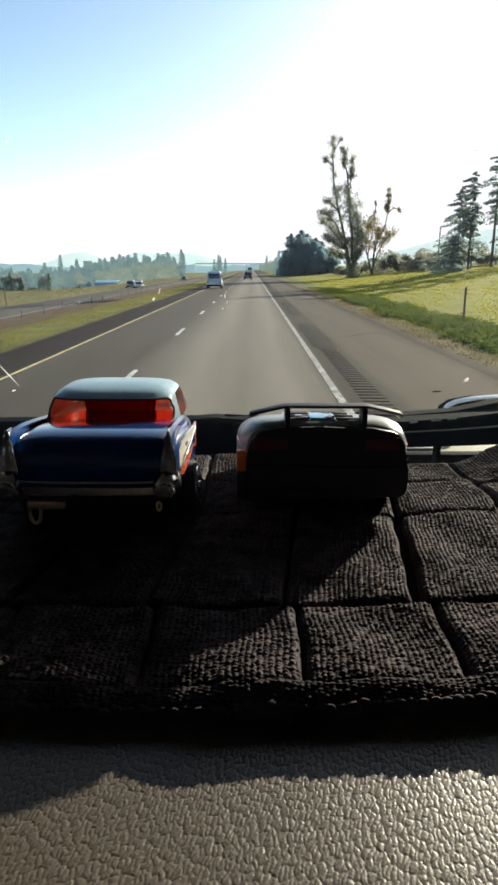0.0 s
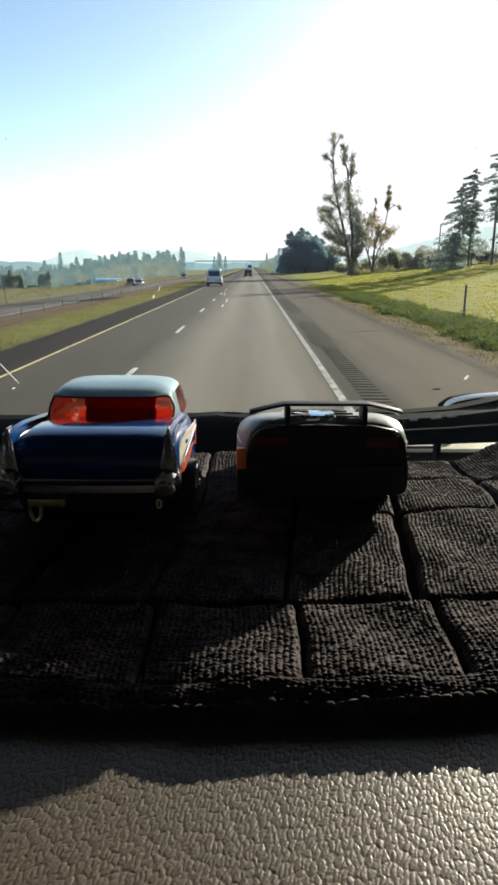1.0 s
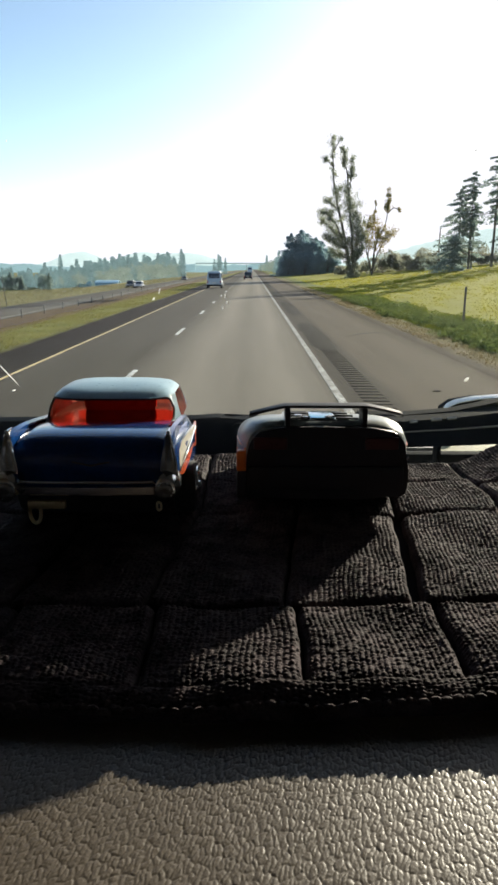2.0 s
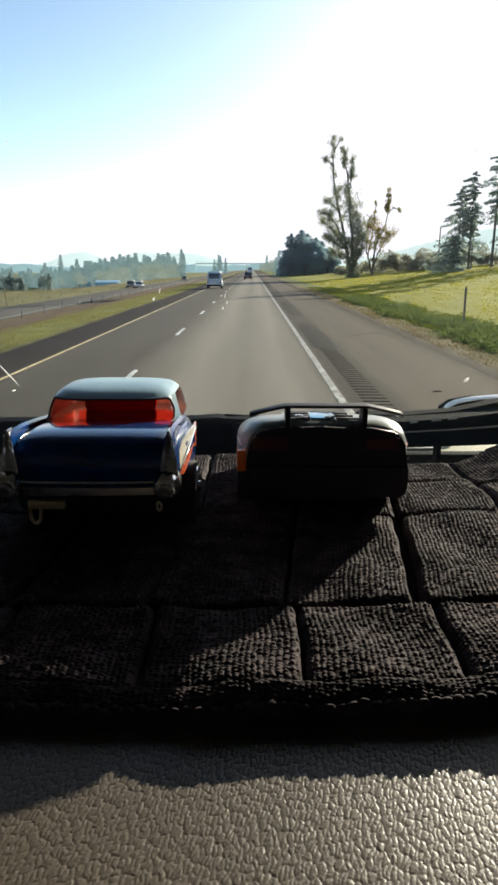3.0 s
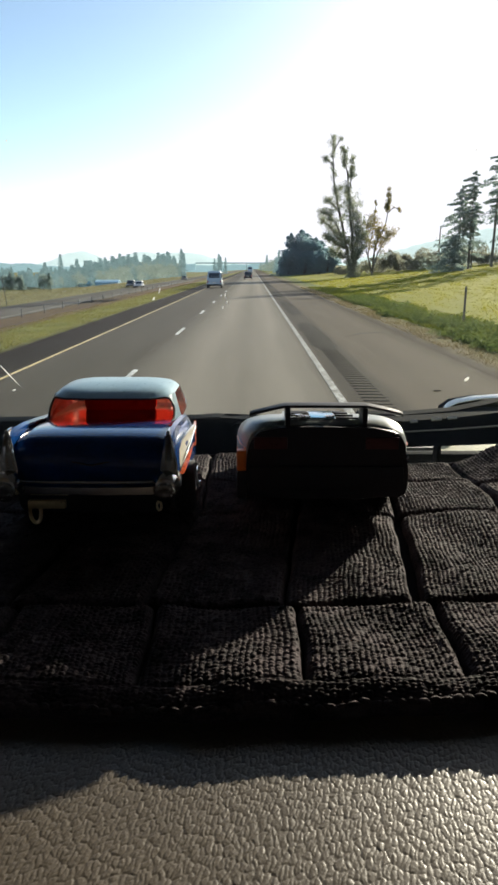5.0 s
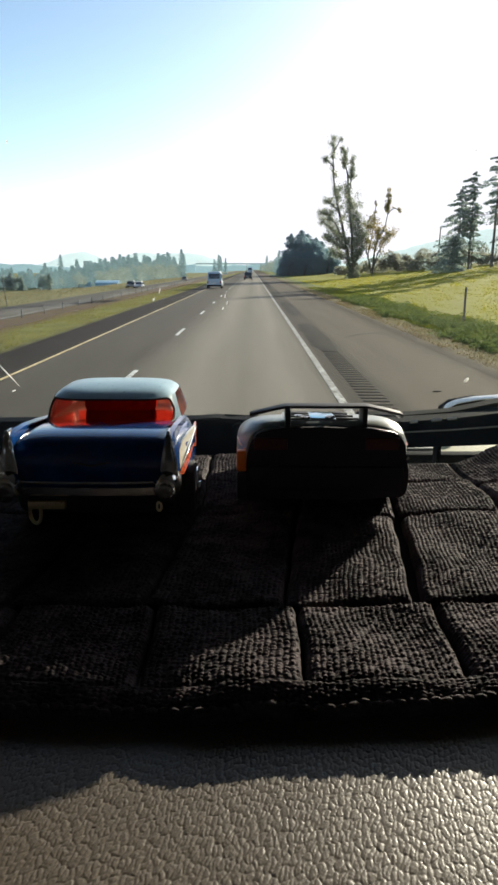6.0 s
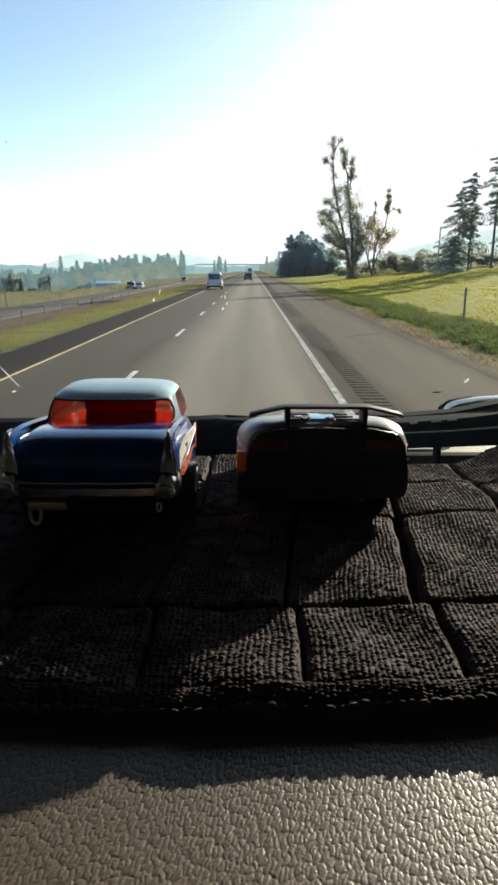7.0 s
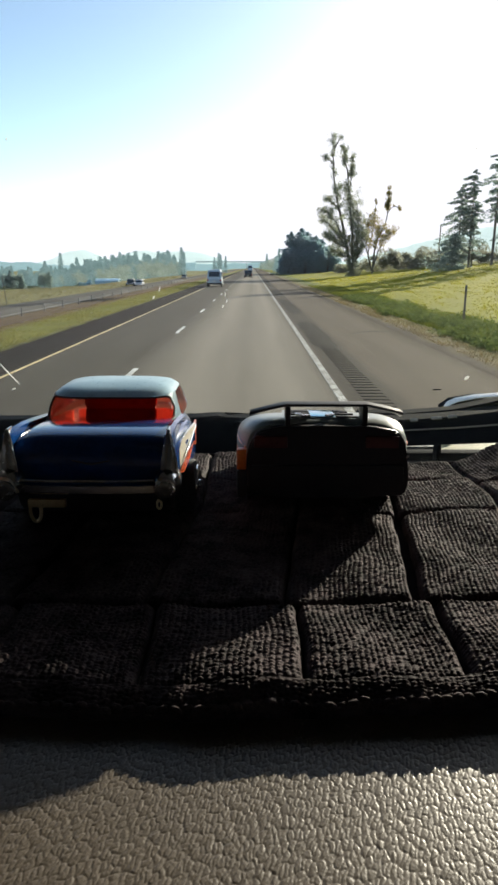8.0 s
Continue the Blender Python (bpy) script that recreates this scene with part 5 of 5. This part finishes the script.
part("seat", bm, M_SEAT, sedan, "dark toy seat")
for s in (-1, 1):
    # tail fin with its chrome edge
    bm = bmesh.new()
    fx = CX + (.0335 if s > 0 else -.0345)
    loft(bm, [[(fx - .0022, y, z0), (fx + .0022, y, z0), (fx + .0017, y, z1 - .001), (fx, y, z1), (fx - .0017, y, z1 - .001)] for y, z0, z1 in
              ((.2640, .034, .0474), (.268, .036, .0484), (.283, .038, .0480), (.300, .038, .0462), (.320, .037, .0436))])
    fin = part("fin", bm, M_BLUE, sedan)
    bm = bmesh.new()
    loft(bm, [[(fx - w, y, z), (fx - w * .6, y - .0008, z), (fx + w * .6, y - .0008, z), (fx + w, y, z), (fx + w * .7, y + .003, z), (fx - w * .7, y + .003, z)] for y, z, w in
              ((.2622, .0295, .0037), (.2624, .0350, .0033), (.2627, .0400, .0025), (.2632, .0440, .0016), (.2640, .0472, .0010), (.2660, .0486, .0006))])
    part("fin_end", bm, M_DARKCHROME, fin, "tapered chrome fin end, darkened for its reflections")
    bm = bmesh.new()
    tube(bm, [(fx + .0037, .2620, .0300), (fx + .0034, .2621, .0350), (fx + .0026, .2624, .0400), (fx + .0016, .2629, .0445), (fx, .2645, .0485), (fx, .2700, .0488)], [.0004, .0005, .0005, .0006, .0007, .0004], 8)
    part("chrome_edge", bm, M_CHROME, fin, "bright chrome fin edge")
    # tail lamp pod
    bm = bmesh.new()
    px = CX + (.0325 if s > 0 else -.0345)
    rings = []
    for y, rr in ((.2560, .0020), (.2564, .0042), (.2590, .0056), (.2640, .0062), (.2690, .0058), (.273, .004)):
        rings.append([(px + math.cos(k * math.tau / 20) * rr, y, .0262 + math.sin(k * math.tau / 20) * rr * 1.05) for k in range(20)])
    loft(bm, rings)
    pod = part("bumper_pod", bm, M_CHROME, sedan, "chrome bumper end pod")
    bm = bmesh.new()
    loft(bm, [[(px + math.cos(k * math.tau / 20) * rr, y, .0245 + math.sin(k * math.tau / 20) * rr) for k in range(20)] for y, rr in ((.2553, .0012), (.2551, .0036), (.2553, .0042), (.2566, .0043))])
    part("lens", bm, M_DARKCHROME, pod, "dull round lens in the pod")
    # side dressing: ivory wedge and orange flames, set into the flank
    sx = CX + s * .0388
    def flank(pts, thick, nm, m_, lab):
        bm = bmesh.new()
        rows = []
        for off in (-.0008, thick):
            ring = []
            for y, z in pts:
                w0 = float(np.interp(y, (.2665, .273, .285, .300, .318, .345, .385), (.0345, .0362, .0376, .0394, .0401, .0380, .0330)))
                ring.append((CX + s * (w0 + off - .0006 * ((z - .032) / .012) ** 2), y, z))
            rows.append(ring)
        loft(bm, rows)
        return part(nm, bm, m_, sedan, lab)
    flank([(.2765, .0372), (.283, .0396), (.296, .0404), (.304, .0400), (.318, .0390), (.318, .0382), (.304, .0364), (.296, .0350), (.285, .0318), (.2765, .0292)], .0002, "side_panel", M_IVORY, "ivory side wedge")
    flank([(.2760, .0262), (.285, .0312), (.300, .0355), (.318, .0374), (.330, .0368), (.345, .0345), (.345, .030), (.330, .031), (.318, .028), (.306, .031), (.296, .027), (.285, .0235)], .0003, "flame", M_FLAME, "orange-red flame paint")
    bm = bmesh.new()
    tube(bm, [(CX + s * .0362, .2735, .0272), (CX + s * .0386, .285, .0322), (CX + s * .0397, .300, .0358), (CX + s * .0403, .318, .0380)], [.0005] * 4, 6)
    part("side_trim", bm, M_CHROME, sedan, "thin chrome side trim")
    toy_wheel(sedan, CX + s * .0368, .300, .0125, .0105, s, M_CHROME)
    toy_wheel(sedan, CX - .006 + s * .0275, .385, .0115, .0080, s, M_CHROME)
# rear bumper: two chrome bars
bm = bmesh.new()
tube(bm, [(CX + x, .2590 + .004 * (abs(x) / .037) ** 4, .0278) for x in np.linspace(-.037, .037, 13)], [.0007] * 13, 10)
part("bumper_upper", bm, M_CHROME, sedan, "chrome upper bumper bar")
bm = bmesh.new()
loft(bm, [[(CX + x, .2580 + .004 * (abs(x) / .037) ** 4 + dy, .0243 + dz) for dy, dz in ((.0004, -.0021), (0, -.0017), (.00012, .0013), (.0013, .0019), (.004, .0019), (.004, -.0021), (.0010, -.0021))] for x in np.linspace(-.034, .034, 15)])
part("bumper_lower", bm, M_CHROME, sedan, "chrome lower bumper")
part("plate_holder", one_box((CX - .0185, .2600, .0178), (.016, .003, .0036), .0006), M_GOLD, sedan, "brassy plate holder")
for x, sc in ((CX - .0255, 1.0), (CX + .0285, .40)):
    bm = bmesh.new()
    n = 16
    tube(bm, [(x + math.cos(k * math.tau / n) * .0024 * sc, .2650, .0122 + (1 - sc) * .005 + math.sin(k * math.tau / n) * .0050 * sc) for k in range(n + 1)], [.0009 * sc ** .5] * (n + 1), 8)
    part("tow_hook", bm, M_GOLD, sedan, "brassy hook under the bumper")
# underbody widened, with unseen blocks added to stop sun passing below the car
part("chassis", one_box((CX - .003, .345, .0112), (.058, .125, .0125), .002), M_BLACKTOY, sedan)
part("front_sun_block", one_box((CX - .005, .409, .0125), (.056, .006, .020), .002), M_BLACKTOY, sedan)
for s in (-1, 1):
    part("side_sun_block", one_box((CX - .002 + s * .0335, .3415, .0120), (.005, .061, .0160), .0015), M_BLACKTOY, sedan)
bm = bmesh.new()
tube(bm, [(CX - .033, .300, .0125), (CX + .033, .300, .0125)], [.0015] * 2, 8)
part("axle", bm, M_STEEL, sedan)
bm = bmesh.new()
tube(bm, [(CX - .031, .385, .0115), (CX + .020, .385, .0115)], [.0015] * 2, 8)
part("axle", bm, M_STEEL, sedan)

coupe = thing("toy_car", "silver toy sports coupe with black tail and rear wing", "toy car", CAB)
DX = .0352
bm = bmesh.new()
loft(bm, [ring_y(.3030, DX, .0380, .0075, .0425, px=.40, pz=.5), ring_y(.3060, DX, .0403, .006, .0437, px=.40, pz=.52), ring_y(.318, DX, .0421, .005, .0437, px=.4, pz=.52), ring_y(.332, DX - .0004, .0430, .005, .0415, px=.4, pz=.5),
          ring_y(.350, DX, .0415, .005, .0375, px=.4, pz=.5), ring_y(.372, DX, .0395, .005, .0320, px=.4, pz=.45), ring_y(.392, DX + .002, .0345, .006, .0270, px=.4, pz=.45), ring_y(.404, DX + .003, .0270, .008, .0220, px=.4, pz=.45)])
part("body", bm, M_SILVER, coupe)
part("tail_panel", bar([(DX - .0395, .0205), (DX - .0362, .0345), (DX - .0325, .0395), (DX - .022, .0418), (DX, .0424), (DX + .022, .0418), (DX + .0335, .0395), (DX + .0378, .0345), (DX + .0400, .0205)],
                       [(DX - .0402, .012), (DX - .0385, .0075), (DX - .02, .0065), (DX, .0065), (DX, .0065), (DX, .0065), (DX + .02, .0065), (DX + .0385, .0075), (DX + .0402, .012)], .2985, .3045, .0009), M_BLACKTOY, coupe, "black tail panel")
part("corner_panel", one_box((DX - .0404, .3000, .0257), (.0046, .004, .0104), .0008), M_AMBER, coupe, "orange corner paint")
part("corner_panel", one_box((DX - .0404, .3000, .0135), (.0046, .005, .0138), .0010), M_BLACKTOY, coupe, "black lower corner")
part("bumper", one_box((DX, .2995, .0170), (.076, .006, .013), .003), M_BLACKTOY, coupe, "black rear bumper")
for s in (-1, 1):
    part("tail_light", one_box((DX + s * .0265, .2982, .0345), (.016, .0015, .006), .0006), M_DARKRED, coupe, "dark red tail lamp")
    toy_wheel(coupe, DX + s * .0355, .327, .0125, .0085, s, M_SILVER)
    toy_wheel(coupe, DX + s * .0320, .380, .0120, .0080, s, M_SILVER)
    part("wing_support", one_box((DX + s * .0183, .3060, .0460), (.0024, .012, .0100), .0006), M_BLACKTOY, coupe)
    bm = bmesh.new()
    rows = []
    for off in (-.001, .0007):
        rows.append([(DX + s * (float(np.interp(y, (.303, .306, .318, .332, .35, .395), (.0380, .0404, .0422, .0428, .0419, .039))) + off), y, z) for y, z in ((.3034, .0205), (.3034, .0308), (.310, .0312), (.325, .0308), (.345, .0290), (.355, .025), (.345, .020), (.330, .024), (.318, .0190))])
    loft(bm, rows)
    part("flank_stripe", bm, M_AMBER, coupe, "orange flank paint", smooth=False)
    # lower flank covered by a black plate
    bm = bmesh.new()
    rows = []
    for off in (-.001, .0009):
        rows.append([(DX + s * (float(np.interp(y, (.303, .306, .318, .332, .35, .395), (.0376, .0402, .0420, .0428, .0417, .036))) + off), y, z) for y, z in ((.3034, .0080), (.3034, .0205), (.318, .0185), (.330, .0225), (.345, .0190), (.360, .0220), (.372, .0200), (.372, .0080))])
    loft(bm, rows)
    part("skirt", bm, M_BLACKTOY, coupe, "black plate over the lower flank", smooth=False)
    bm = bmesh.new()
    tube(bm, [(DX + s * .0385, .300, .0265), (DX + s * .0402, .3005, .0270)], [.0008, .0006], 8)
    part("stud", bm, M_CHROME, coupe)
# cabin and louvred engine cover in front of the wing
bm = bmesh.new()
loft(bm, [[(DX + x * w, y, z0 + (z1 - z0) * (1 - abs(x) ** 3.5)) for x in np.linspace(-1, 1, 17)] + [(DX + x * w, y, .030) for x in np.linspace(1, -1, 17)] for y, w, z0, z1 in
          ((.307, .0195, .0425, .0440), (.318, .0195, .0425, .0442), (.332, .0195, .0405, .0425), (.350, .0190, .0360, .0388), (.370, .0185, .0310, .0340), (.39, .017, .026, .027))])
part("engine_cover", bm, M_SILVER, coupe)
for k in range(4):
    y = .3085 + k * .0058
    z = float(np.interp(y, (.307, .318, .332), (.0440, .0442, .0425)))
    for sx, x0, wd in ((-1, .0125, .0105), (1, .0110 - k * .0010, .0110 - k * .0020)):
        part("louvre", one_box((DX + sx * x0, y, z + .0004), (wd, .0018, .0009), .0002, Euler((0, 0, -sx * .10)).to_matrix()), M_BLACKTOY, coupe, "dark louvre slat")
# added bits of chrome give the glints among the louvres
for x, y in ((-.0127, .312), (-.0092, .3085), (.0024, .3095)):
    part("trim", one_box((DX + x, y, .0451), (.0036, .0032, .0010), .0003, Euler((-.06, 0, .4)).to_matrix()), M_CHROME, coupe, "small chrome bit for a glint")
part("rear_glass", one_box((DX - .0010, .3165, .0441), (.0120, .016, .0009), .0004), M_SKYGLASS, coupe, "mirror-like rear glass tinted by reflected sky")
bm = bmesh.new()
wing = []
# front edge drawn out and dropped to block sun under the wing
for x, z, c in ((-.0366, .0478, .006), (-.0350, .0482, .009), (-.027, .0500, .013), (-.0205, .0514, .014), (-.019, .0516, .014), (.019, .0516, .014), (.0205, .0514, .014), (.0275, .0499, .013), (.0345, .0482, .009), (.0362, .0476, .006)):
    wing.append([(DX + x, .3010 + dy * c, z + dz) for dy, dz in ((0, -.0004), (0, .0006), (.25, .0013), (.6, .0004), (1.2, -.0020), (1.2, -.0028), (.25, -.0014))])
loft(bm, wing)
part("wing", bm, M_BLACKTOY, coupe, "black rear wing")
